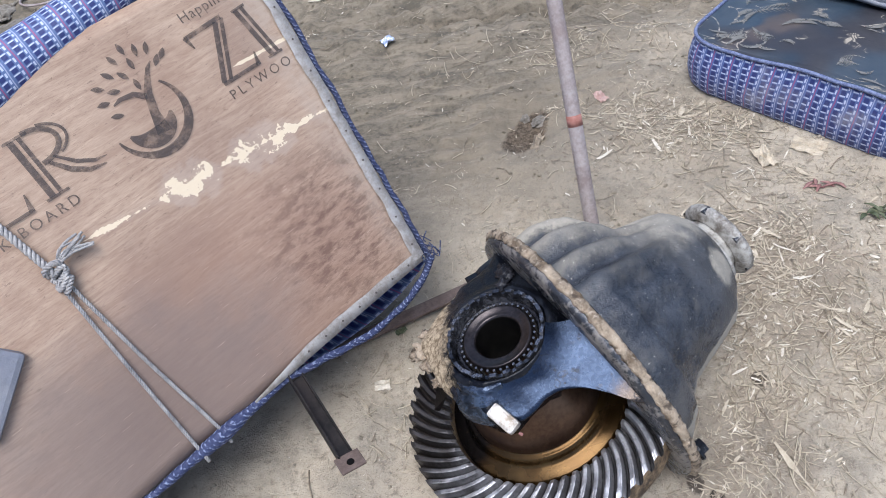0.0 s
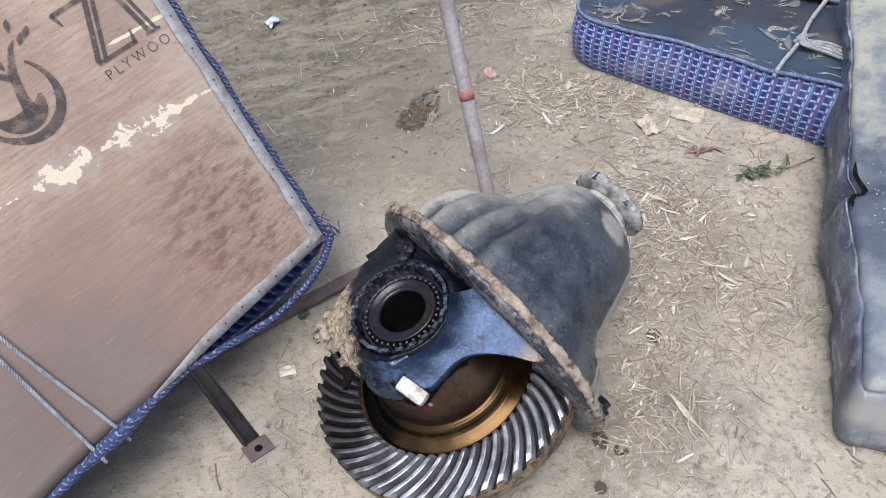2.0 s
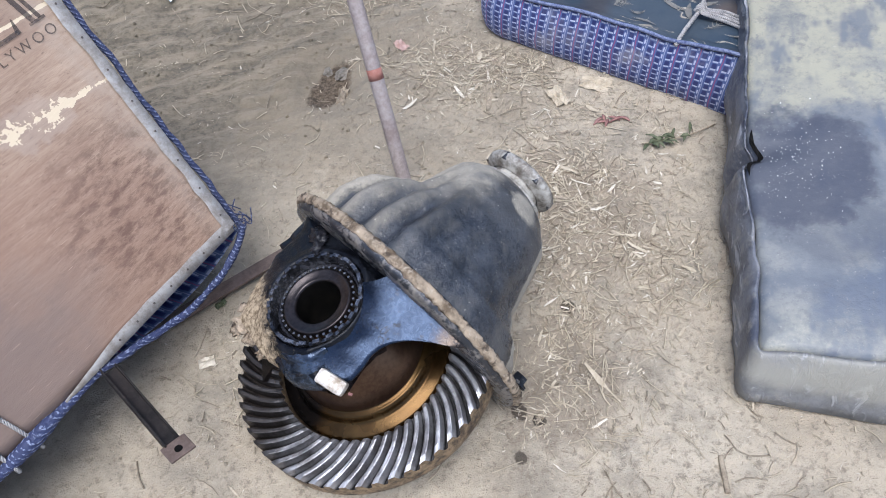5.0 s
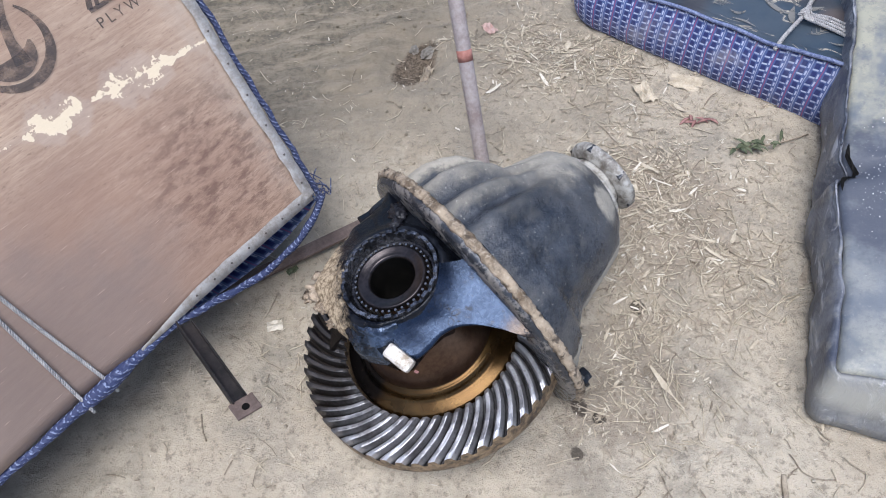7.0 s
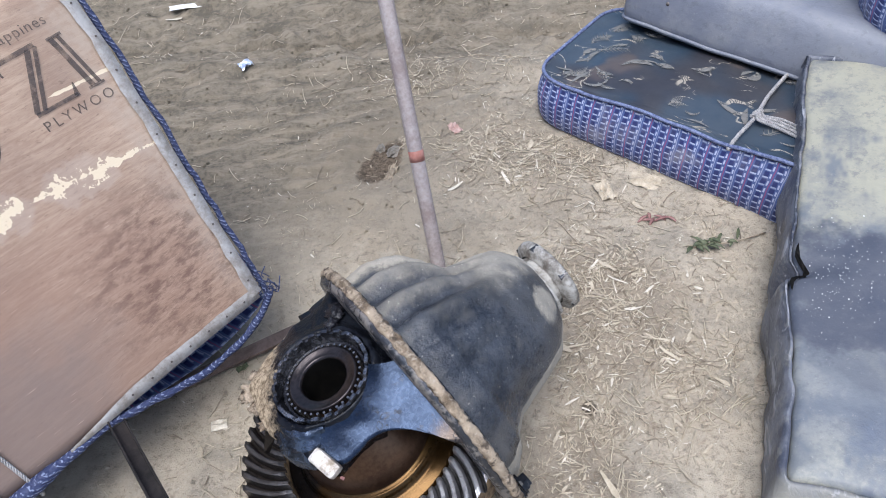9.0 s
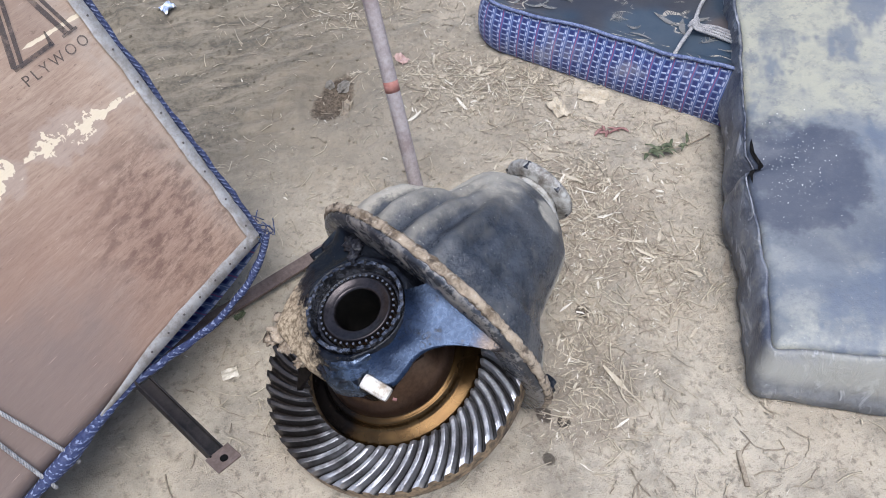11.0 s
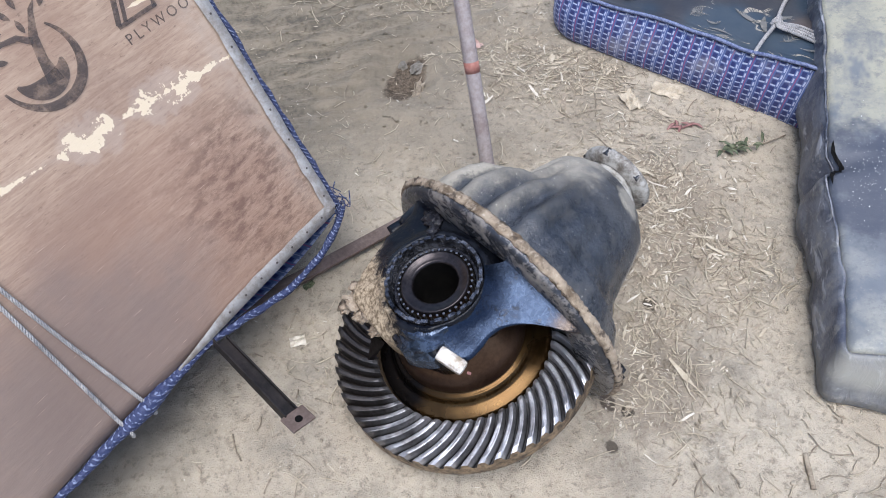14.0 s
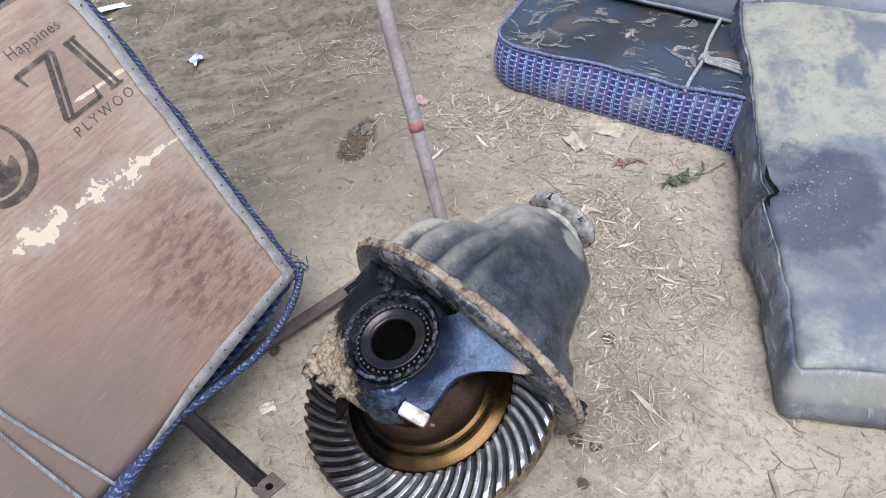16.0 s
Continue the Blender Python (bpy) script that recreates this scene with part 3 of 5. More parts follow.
def spline(pts, n=8):
    """A smooth curve through pts, n steps a stretch."""
    pts = [Vector(p) for p in pts]
    out = []
    for i in range(len(pts) - 1):
        a, b, c, d = pts[max(i - 1, 0)], pts[i], pts[i + 1], pts[min(i + 2, len(pts) - 1)]
        for k in range(n):
            t = k / n
            out.append(0.5 * ((2 * b) + (c - a) * t + (2 * a - 5 * b + 4 * c - d) * t * t + (3 * b - a - 3 * c + d) * t ** 3))
    return out + [pts[-1]]


def rope(bm, pts, radius, pitch=0.02):
    """Three strands laid round a path."""
    path = []
    pts = [Vector(p) for p in pts]
    for a, b in zip(pts, pts[1:]):
        k = max(1, int((b - a).length / (pitch / 8)))
        path += [a.lerp(b, i / k) for i in range(k)]
    path.append(pts[-1])
    for s in range(3):
        run, line, up = 0.0, [], Vector((0, 0, 1))
        for i, p in enumerate(path):
            d = (path[min(i + 1, len(path) - 1)] - path[max(i - 1, 0)]).normalized()
            u = (up - d * up.dot(d))
            u = u.normalized() if u.length > 1e-4 else Vector((1, 0, 0))
            w = d.cross(u)
            if i:
                run += (p - path[i - 1]).length
            a = 2 * math.pi * (run / pitch + s / 3)
            line.append(p + (u * math.cos(a) + w * math.sin(a)) * radius * 0.62)
        sweep(bm, line, radius * 0.5, 5)
    return bm


def box(bm, centre, size, rot=None, bevel=0.0):
    m = Matrix.Translation(centre) @ (rot.to_4x4() if rot else Matrix()) @ Matrix.Diagonal((*size, 1))
    r = bmesh.ops.create_cube(bm, size=1, matrix=m)
    if bevel:
        es = list({e for v in r["verts"] for e in v.link_edges})
        bmesh.ops.bevel(bm, geom=es, offset=bevel, segments=2, affect="EDGES", profile=0.6)
    return bm


def rounded(w, l, rc, inset, k=10):
    """Points of a rectangle w x l from (0, 0) with rounded corners, drawn in by inset."""
    out = []
    r = max(rc - inset, 0.004)
    x0, y0, x1, y1 = inset, inset, w - inset, l - inset
    for cx, cy, a0 in ((x1 - r, y1 - r, 0), (x0 + r, y1 - r, 90), (x0 + r, y0 + r, 180), (x1 - r, y0 + r, 270)):
        out += [(cx + r * math.cos(radians(a0 + 90 * i / k)), cy + r * math.sin(radians(a0 + 90 * i / k))) for i in range(k + 1)]
    return out


def dense(loop, step):
    """The closed loop cut finer, with each point's length along it."""
    out, run = [], 0.0
    for a, b in zip(loop, loop[1:] + loop[:1]):
        d = math.dist(a, b)
        k = max(1, round(d / step))
        for i in range(k):
            out.append((a[0] + (b[0] - a[0]) * i / k, a[1] + (b[1] - a[1]) * i / k, run + d * i / k))
        run += d
    return out, run


def fbm(v, scale, octaves=4):
    return noise.fractal(Vector(v) * scale, 1.0, 2.0, octaves)


# ---- ground ----
def ground_height(x, y):
    h = 0.010 * fbm((x, y, 0), 2.2, 3) + 0.0052 * fbm((x, y, 3), 14, 5) + 0.0030 * fbm((x, y, 7), 52, 3)
    far = min(1.0, max(0.0, (y - 0.35 * x - 1.35) / 0.6))
    h += far * (0.018 * fbm((x, y, 11), 11, 5))
    strip = min(1.0, max(0.0, (y - 1.2) / 0.3)) * min(1.0, max(0.0, (0.75 - x) / 0.4))
    if strip > 0:
        h += strip * 0.0050 * math.sin(2 * math.pi * (y - 0.18 * x + 0.05 * fbm((x, y, 5), 4, 3)) / 0.066) * (0.6 + fbm((x, y, 8), 5, 2))
    # wheel rut with a tread print across the back
    d = (y - 2.05) + 0.22 * x
    if abs(d) < 0.35:
        k = math.exp(-(d / 0.11) ** 2)
        h -= 0.022 * k
        h += 0.016 * math.exp(-((abs(d) - 0.17) / 0.05) ** 2)
        h += 0.006 * k * math.sin(90 * (x + 0.8 * abs(d)))
        e = y - 2.025 + 0.13 * x - 0.02 * fbm((x, 0, 3), 4, 3)
        h -= 0.034 * math.exp(-(e / 0.015) ** 2) * min(1, max(0, 0.75 + 1.6 * fbm((x, 2, 0), 2.5, 2)))
    # scraped hollow and its spoil
    r = math.hypot((x - 0.262) / 0.055, (y - 1.44) / 0.085)
    h += -0.026 * math.exp(-r * r) * (0.7 + 0.6 * fbm((x, y, 2), 22, 3)) + 0.007 * math.exp(-((r - 1.5) / 0.4) ** 2)
    return h


def ground_mesh():
    def ticks(lo, hi, step, ends):
        mid = list(np.arange(lo, hi, step))
        left, right, d = [], [], step
        while not left or left[-1] > -ends:
            d *= 1.45
            left.append((left[-1] if left else lo) - d)
        d = step
        while not right or right[-1] < ends:
            d *= 1.45
            right.append((right[-1] if right else mid[-1]) + d)
        return left[::-1] + mid + right

    xs, ys = ticks(-1.5, 1.7, 0.009, 400), ticks(-0.05, 2.9, 0.009, 400)
    pts = []
    for x in xs:
        for y in ys:
            far = max(0.0, math.hypot(x, y - 1) - 3)
            pts.append((x, y, ground_height(x, y) if far == 0 else 0.02 * fbm((x, y, 0), 0.5, 2)))
    return grid_mesh("ground", pts, len(xs), len(ys))


ground = new("ground", ground_mesh())
ground.data.materials.append(M_GROUND)
tagged(ground, "dry pale trodden earth with dust and wheel tracks", "ground", kind="structure")


# ---- cushions ----
def slab(name, w, l, rc, rows, warp=None, step=0.02, cap=True, u_scale=1.0, uv_rows=None):
    """A cushion skin: rounded outlines w x l stacked by rows of (inset, height); uv runs along the rim and up it."""
    outer = rounded(w, l, rc, 0)
    counts = [max(1, round(math.dist(a, b) / step)) for a, b in zip(outer, outer[1:] + outer[:1])]
    pts, length = [], []
    for inset, z in rows:
        loop, ring, run = rounded(w, l, rc, inset), [], 0.0
        for a, b, k in zip(loop, loop[1:] + loop[:1], counts):
            for i in range(k):
                q = Vector((a[0] + (b[0] - a[0]) * i / k, a[1] + (b[1] - a[1]) * i / k, z))
                ring.append(warp(q) if warp else q)
        pts += ring
    n = len(pts) // len(rows)
    run = [0.0]
    for a, b in zip(pts[:n], pts[1:n] + pts[:1]):
        run.append(run[-1] + (b - a).length)
    rise = [0.0]
    for (i0, z0), (i1, z1) in zip(rows, rows[1:]):
        rise.append(rise[-1] + math.hypot(i1 - i0, z1 - z0))
    return grid_mesh(name, pts, len(rows), n, close_v=True, uv=lambda i, j: (run[j], rise[i]), cap1=cap)


def ring_path(w, l, rc, inset, z, warp=None, k=8):
    return [(warp(Vector((x, y, z))) if warp else Vector((x, y, z))) for x, y, _ in dense(rounded(w, l, rc, inset, k), 0.025)[0]]


def frame_of(origin, x, z=(0, 0, 1)):
    x, z = Vector(x).normalized(), Vector(z).normalized()
    y = z.cross(x).normalized()
    z = x.cross(y)
    m = Matrix((x, y, z)).transposed().to_4x4()
    m.translation = origin
    return m


def stroke(bm, pts, widths, z):
    """A flat ribbon along pts."""
    pts = [Vector((x, y, 0)) for x, y in pts]
    left, right = [], []
    for i, p in enumerate(pts):
        d = (pts[min(i + 1, len(pts) - 1)] - pts[max(i - 1, 0)]).normalized()
        nrm = Vector((-d.y, d.x, 0)) * (widths[i] / 2)
        left.append(bm.verts.new((p.x + nrm.x, p.y + nrm.y, z)))
        right.append(bm.verts.new((p.x - nrm.x, p.y - nrm.y, z)))
    for a, b, c, d in zip(left, left[1:], right[1:], right):
        bm.faces.new((d, c, b, a))


# the seat that lies flat under the others, blue woven sides and printed top
def printed_seat():
    W, L, H = 0.78, 0.40, 0.116
    t = thing("seat_cushion", "blue woven truck seat with dark leaf-printed top, lying on the earth", "seat",
              frame_of((0.622, 1.535, 0.0), (0.672, -0.741, 0)), "loose truck seats")

    def warp(q):
        k = 0.004 * fbm((q.x, q.y, q.z), 7, 3)
        sag = 0.030 * min(1.2, q.x / 0.55) * min(1.0, max(0.0, q.z / 0.116)) - 0.009 * math.exp(-((q.x - 0.47) / 0.05) ** 2) * (1 if q.z > 0.05 else 0)
        return Vector((q.x + k, q.y + k * 0.8, q.z + sag + (k if q.z > 0.02 else 0)))

    band = [(0.012, -0.006), (0.004, 0.004), (0.0, 0.025), (0.0, 0.06), (0.006, 0.088), (0.014, H - 0.006)]
    part("side_band", slab("side_band", W, L, 0.09, band, warp, 0.015, cap=False), M_WOVEN, t, "blue woven side with white and red threads")
    top = [(0.010, H - 0.004), (0.02, H), (0.035, H - 0.004)] + [(0.05 + 0.03 * i, H - 0.006 + 0.003 * min(i, 3)) for i in range(5)]
    part("top_panel", slab("top_panel", W, L, 0.09, top, warp, 0.02), M_CAMO, t, "dark oilcloth printed with pale leaves")
    rng = random.Random(21)
    bm = bmesh.new()
    for i in range(56):
        x, y, a = rng.uniform(0.05, 0.62), rng.uniform(0.045, 0.36), rng.gauss(0.35, 0.5)
        Ln, wd = rng.uniform(0.025, 0.08), rng.uniform(0.006, 0.018)
        bend = rng.uniform(-1.2, 1.2)
        run = []
        for k in range(9):
            f = k / 8 - 0.5
            run.append((x + Ln * f * math.cos(a + bend * f), y + Ln * f * math.sin(a + bend * f)))
        if i % 4 == 0:
            for k, (px, py) in enumerate(run[1:-1]):
                for side in (-1, 1):
                    an = a + side * 0.9
                    stroke(bm, [(px, py), (px + wd * 1.3 * math.cos(an), py + wd * 1.3 * math.sin(an))], [0.003, 0.0008], 0)
            stroke(bm, run, [0.002] * 9, 0)
        else:
            stroke(bm, run, [0.001 + wd * (0.45 if i % 3 == 1 else 1.0) * math.sin(math.pi * k / 8) for k in range(9)], 0)
    for v in bm.verts:
        edge = min(v.co.x, v.co.y)
        v.co.z = H - 0.006 + 0.003 * min(max((edge - 0.05) / 0.03, 0), 3) + 0.0022
        v.co.z += warp(Vector((v.co.x, v.co.y, H))).z - H
    tagged(part("printed_leaves", bm, M_LEAF_PRINT, t, "pale leaf print"), kind="stuff")
    bm = bmesh.new()
    sweep(bm, ring_path(W, L, 0.09, 0.012, H, warp), 0.0042, 8)
    part("piping", bm, M_PIPING_PALE, t)
    # cord pulled round the seat and knotted
    bm = bmesh.new()
    rope(bm, spline([(0.490, 0.008, 0.128), (0.492, 0.02, 0.140), (0.494, 0.05, 0.145), (0.499, 0.11, 0.153), (0.492, 0.20, 0.152), (0.497, 0.35, 0.152)]), 0.0045, 0.018)
    part("cord", bm, M_ROPE, t, "dirty white cord tied round the seat")
    for i in range(4):
        bm = bmesh.new()
        o = Vector((0.499 + 0.004 * (i % 2), 0.098 + 0.006 * i, 0.155))
        rope(bm, spline([o + Vector((-0.008, 0, 0)), o + Vector((0, 0.006, 0.008)), o + Vector((0.009, 0, 0)), o + Vector((0.05, 0.004 * i, -0.002)), o + Vector((0.12, -0.004 + 0.003 * i, -0.006))]), 0.0035, 0.014)
        part("knot_strand", bm, M_ROPE, t)
    return t


def grey_seat():
    W, L, H = 1.15, 0.42, 0.150
    m = frame_of((0.622, 1.535, 0.0), (0.672, -0.741, 0)) @ Matrix.Translation((0.075, 0.280, 0.138)) @ Matrix.Rotation(radians(-15), 4, "X")
    t = thing("seat_cushion", "plain grey vinyl truck seat lying across another seat", "seat", m, "loose truck seats")

    def warp(q):
        k = 0.006 * fbm((q.x, q.y, q.z), 6, 3)
        return Vector((q.x + k, q.y + k, q.z + 0.6 * k + 0.005))

    rows = [(0.014, 0.0), (0.004, 0.006), (0.0, 0.03), (0.0, 0.10), (0.006, 0.125), (0.018, 0.141), (0.035, H)] + [(0.06 + 0.03 * i, H + 0.006 * (1 - math.exp(-i))) for i in range(5)]
    part("cover", slab("cover", W, L, 0.035, rows, warp, 0.02), M_VINYL_GREY, t)
    bm = bmesh.new()
    sweep(bm, ring_path(W, L, 0.035, 0.003, 0.010, warp), 0.005, 6)
    part("welt", bm, M_VINYL_GREY, t)
    bm = bmesh.new()
    bmesh.ops.create_uvsphere(bm, u_segments=10, v_segments=6, radius=0.005, matrix=Matrix.Translation((0.115, 0.0, 0.08)))
    part("button", bm, M_NAIL, t)
    return t


def dusty_seat():
    W, L, H = 0.54, 0.95, 0.098
    t = thing("seat_cushion", "dust-stained dark vinyl truck seat, torn edge, propped on another seat", "seat",
              frame_of((0.747, 0.505, 0.0), (0.889, -0.458, 0)), "loose truck seats")

    def warp(q):
        rise = 0.118 * q.y + 0.13 * q.x * (1 if q.z > 0.03 else 0.15)
        k = 0.0045 * fbm((q.x, q.y, q.z), 7, 4)
        edge = math.exp(-((q.x) / 0.05) ** 2)
        x = q.x - 0.016 * math.exp(-((q.y - 0.365) / 0.10) ** 2) * max(0, 1 - q.x / 0.25)
        # notch where the cover has split
        nick = math.exp(-((q.y - 0.388) / 0.018) ** 2) * edge * (1 if q.z > 0.04 else 0.2)
        wrinkle = 0.0045 * edge * fbm((0, q.y, q.z * 0.6), 26, 3)
        up = 1.0 if q.z > 0.03 else 0.55
        if q.x > 0.010:
            x -= 0.013 * min(1.0, q.y / 0.7) * max(0.0, 1 - q.x / 0.25)
        splay = 0.030 * max(0.0, 1 - q.z / 0.09) * max(0.0, 1 - q.y / 0.10)
        return Vector((x + k + wrinkle + 0.026 * nick, q.y + k - splay, max(0.002, q.z + rise * up + k - 0.026 * nick * (1 if q.z > 0.07 else 0.3))))

    rows = [(0.008, 0.0), (0.0, 0.006), (-0.002, 0.03), (-0.001, 0.055), (0.001, 0.08), (0.004, 0.092), (0.008, H - 0.001), (0.012, H), (0.0165, H - 0.002), (0.0185, H - 0.011)]
    part("side_band", slab("side_band", W, L, 0.022, rows, warp, 0.012, cap=False), M_BORDER, t, "creased dark vinyl border")
    top = [(0.019, H - 0.012), (0.022, H - 0.002), (0.031, H + 0.001), (0.06, H + 0.004)] + [(0.09 + 0.025 * i, H + 0.006 + 0.004 * (1 - math.exp(-i / 2))) for i in range(7)]
    part("top_panel", slab("top_panel", W, L, 0.03, top, warp, 0.014), M_VINYL, t, "dusty vinyl panel with a dark damp patch")
    # flat near-black lens put in for the shade inside the split seam
    bm = bmesh.new()
    loop = []
    for k in range(24):
        f = (k / 11) if k < 12 else 1 - (k - 12) / 11
        w = 0.0055 * math.sin(math.pi * f) ** 0.8 * (1 if k < 12 else -1)
        q = warp(Vector((0.0, 0.335 + 0.105 * f, H)))
        loop.append(bm.verts.new((q.x + 0.017 + w, q.y, warp(Vector((0.03, 0.335 + 0.105 * f, H + 0.001))).z + 0.002)))
    bmesh.ops.remove_doubles(bm, verts=loop, dist=0.0004)
    bm.faces.new(bm.verts[:])
    part("tear", bm, M_HOLE_SHADE, t, "seam tear, its shade drawn as a near-black sheet")
    # crumbs of pale plaster in the dark patch
    rng = random.Random(5)
    bm = bmesh.new()
    for _ in range(170):
        x, y = rng.gauss(0.088, 0.035), rng.gauss(0.375, 0.050)
        if x < 0.035:
            continue
        q = warp(Vector((x, y, H + 0.009)))
        s = rng.choice((0.0004, 0.0005, 0.0006, 0.0008, 0.0012))
        bmesh.ops.create_icosphere(bm, subdivisions=1, radius=s, matrix=Matrix.Translation(q) @ Matrix.Diagonal((1, rng.uniform(0.6, 1.6), 0.6, 1)))
    crumbs = part("crumbs", bm, M_WHITE, t, "scattered pale crumbs")
    tagged(crumbs, kind="stuff")
    return t


def far_cushion():
    t = thing("seat_cushion", "blue woven seat cushion lying on a grey vinyl seat", "seat",
              frame_of((1.249, 1.285, 0.238), (0.90, -0.44, 0)), "loose truck seats")

    def warp(q):
        k = 0.01 * fbm((q.x, q.y, q.z), 6, 3)
        return Vector((q.x + k, q.y + k, q.z + k))

    rows = [(0.03, 0.0), (0.008, 0.02), (0.0, 0.07), (0.0, 0.15), (0.01, 0.20), (0.035, 0.235), (0.08, 0.25), (0.12, 0.255)]
    part("cover", slab("cover", 0.6, 0.42, 0.10, rows, warp, 0.02), M_WOVEN, t)
    return t


# the backrest that leans up with its plywood back to the camera
BACK = Matrix(((0.745, -0.401, 0.534), (0.667, 0.444, -0.597), (0.0, 0.801, 0.598))).to_4x4()
BACK.translation = (0.03, 0.945, 0.172)


def flat_shape(bm, loop, z):
    bm.faces.new([bm.verts.new((x, y, z)) for x, y in loop])


def lettering(name, text, x, y, size, z, parent, spread=1.0):
    cu = bpy.data.curves.new(name, "FONT")
    cu.body, cu.size, cu.space_character = text, size, spread
    ob = new(name, cu)
    bpy.context.view_layer.update()
    me = bpy.data.meshes.new_from_object(ob.evaluated_get(bpy.context.evaluated_depsgraph_get()))
    bpy.data.objects.remove(ob)
    me.materials.clear()
    p = part(name, me, M_INK, parent, "black printed words, worn")
    p.location = (x, y, z)
    return p


def seat_back():
    t = thing("truck_seat", "truck seat backrest in blue cloth, plywood back showing, leaning up", "seat", BACK, "loose truck seats")
    # plywood with a slanting end
    LEFT, TOP = -1.15, 0.565
    nu, nv, pts = 60, 30, []

    def surf(a, b, z=0.0):
        y = b * TOP
        x1 = 0.0 + 0.075 * min(y, 0.45) if y < 0.52 else 0.034 - 0.5 * (y - 0.52)
        x = LEFT + (x1 - LEFT) * a
        dish = 0.006 * fbm((x, y, 0), 2.5, 2) - 0.012 * math.exp(-((x + 0.46) / 0.10) ** 2) * math.exp(-(y / 0.12) ** 2)
        return Vector((x, y, z + dish))

    for i in range(nu):
        for j in range(nv):
            pts.append(surf(i / (nu - 1), j / (nv - 1)))
    me = grid_mesh("plywood_back", pts, nu, nv, uv=lambda i, j: (-pts[i * nv + j].x, pts[i * nv + j].y))
    board = part("plywood_back", me, M_BOARD, t, "brown plywood, stained, torn and printed")
    mod = board.modifiers.new("thick", "SOLIDIFY")
    mod.thickness, mod.offset = 0.008, -1
    # cushion behind
    def warp(q):
        k = 0.006 * fbm((q.x, q.y, q.z), 6, 3)
        bulge = -0.030 * math.exp(-((q.x - LEFT - 1.04) / 0.10) ** 2) * (1 if q.y < 0.1 else 0)
        return Vector((q.x + LEFT - 0.03 + k, q.y - 0.010 + k + bulge, q.z - 0.286))

    rows = [(0.07, 0.0), (0.02, 0.02), (0.0, 0.07), (-0.004, 0.14), (0.0, 0.22), (0.006, 0.25), (0.02, 0.262)]
    part("cushion", slab("cushion", 1.21, 0.57, 0.05, rows, warp, 0.02), M_WOVEN_CLEAN, t, "blue checked cloth over foam")
    # cloth drawn over the top edge
    n, k = 70, 14
    ring = []
    for i in range(n):
        f = i / (n - 1)
        x = LEFT + (0.015 - LEFT) * f
        r = (0.040 - 0.018 * max(0, (f - 0.60) / 0.40)) * (1 + 0.08 * fbm((x, 0, 0), 9, 3))
        yc = 0.600 - 0.055 * min(1.3, max(0, (-x - 0.12) / 0.42))
        for j in range(k):
            a = 2 * math.pi * j / k
            ring.append((x, yc + 1.1 * r * math.cos(a), -0.016 + 0.75 * r * math.sin(a) + 0.003 * fbm((x, a, 2), 12, 2)))
    me = grid_mesh("top_roll", ring, n, k, close_v=True, uv=lambda i, j: (i * 0.0175, j * 0.024), cap0=True, cap1=True)
    part("top_roll", me, M_WOVEN_CLEAN, t, "blue checked cloth rolled over the top")
    # hem of cloth along the low edge and the end
    bm = bmesh.new()

    def sagging(x):
        f = min(1.0, max(0.0, (0.016 - x) / 0.31))
        return math.sin(math.pi * f ** 0.72)

    low = [Vector((x, -0.008 - 0.040 * sagging(x) + 0.003 * fbm((x, 0, 5), 16, 3), -0.006 - 0.006 * sagging(x) + 0.003 * fbm((x, 1, 0), 20))) for x in np.linspace(LEFT, 0.016, 100)]
    sweep(bm, low, [0.0062 + 0.003 * (fbm((q.x, 2, 2), 22, 3)) + 0.006 * math.exp(-((q.x + 0.43) / 0.06) ** 2) for q in low], 10)
    part("lower_hem", bm, M_PIPING, t, "frayed blue hem")
    bm = bmesh.new()
    side = [Vector((0.016 + 0.075 * min(y, 0.45) + 0.004 * fbm((0, y, 0), 18), y, -0.012)) for y in np.linspace(-0.02, 0.56, 60)]
    sweep(bm, side, [0.0052 + 0.0015 * fbm((0, q.y, 9), 30) for q in side], 8)
    part("end_hem", bm, M_PIPING, t, "frayed blue hem")
    bm = bmesh.new()
    rng = random.Random(2)
    for _ in range(16):
        o = Vector((0.012 + rng.gauss(0, 0.006), rng.gauss(0.0, 0.012), -0.008))
        sweep(bm, spline([o, o + Vector((rng.uniform(0, 0.02), rng.uniform(-0.012, 0.012), rng.uniform(-0.004, 0.01))), o + Vector((rng.uniform(0.01, 0.03), rng.uniform(-0.02, 0.02), rng.uniform(-0.01, 0.01)))], 3), 0.001, 4)
    tagged(part("frayed_threads", bm, M_PIPING, t), kind="stuff")
    # tin strips nailed on the edges
    def strip(name, inner, outer):
        bm = bmesh.new()
        a = [bm.verts.new(Vector(q) + Vector((0, 0, 0.0035))) for q in inner]
        b = [bm.verts.new(Vector(q) + Vector((0, 0, 0.0045))) for q in outer]
        c = [bm.verts.new(Vector(q) + Vector((0, 0, -0.008))) for q in outer]
        for i in range(len(a) - 1):
            for r0, r1 in ((a, b), (b, c)):
                bm.faces.new((r0[i], r1[i], r1[i + 1], r0[i + 1])).smooth = True
        return part(name, bm, M_STRIP, board, "dull tin strip nailed to the edge")

    ys = np.linspace(0.004, 0.53, 40)
    low_x = np.linspace(-0.36, -0.004, 40)
    e_out = [surf(1.0, y / TOP) + Vector((0.003 + 0.0015 * fbm((0, y, 0), 30), 0, 0)) for y in ys]
    e_in = [surf(1.0, y / TOP) + Vector((-0.0155 + 0.005 * fbm((0, y, 4), 20), 0, 0)) for y in ys]
    strip("edge_strip", e_in, e_out)
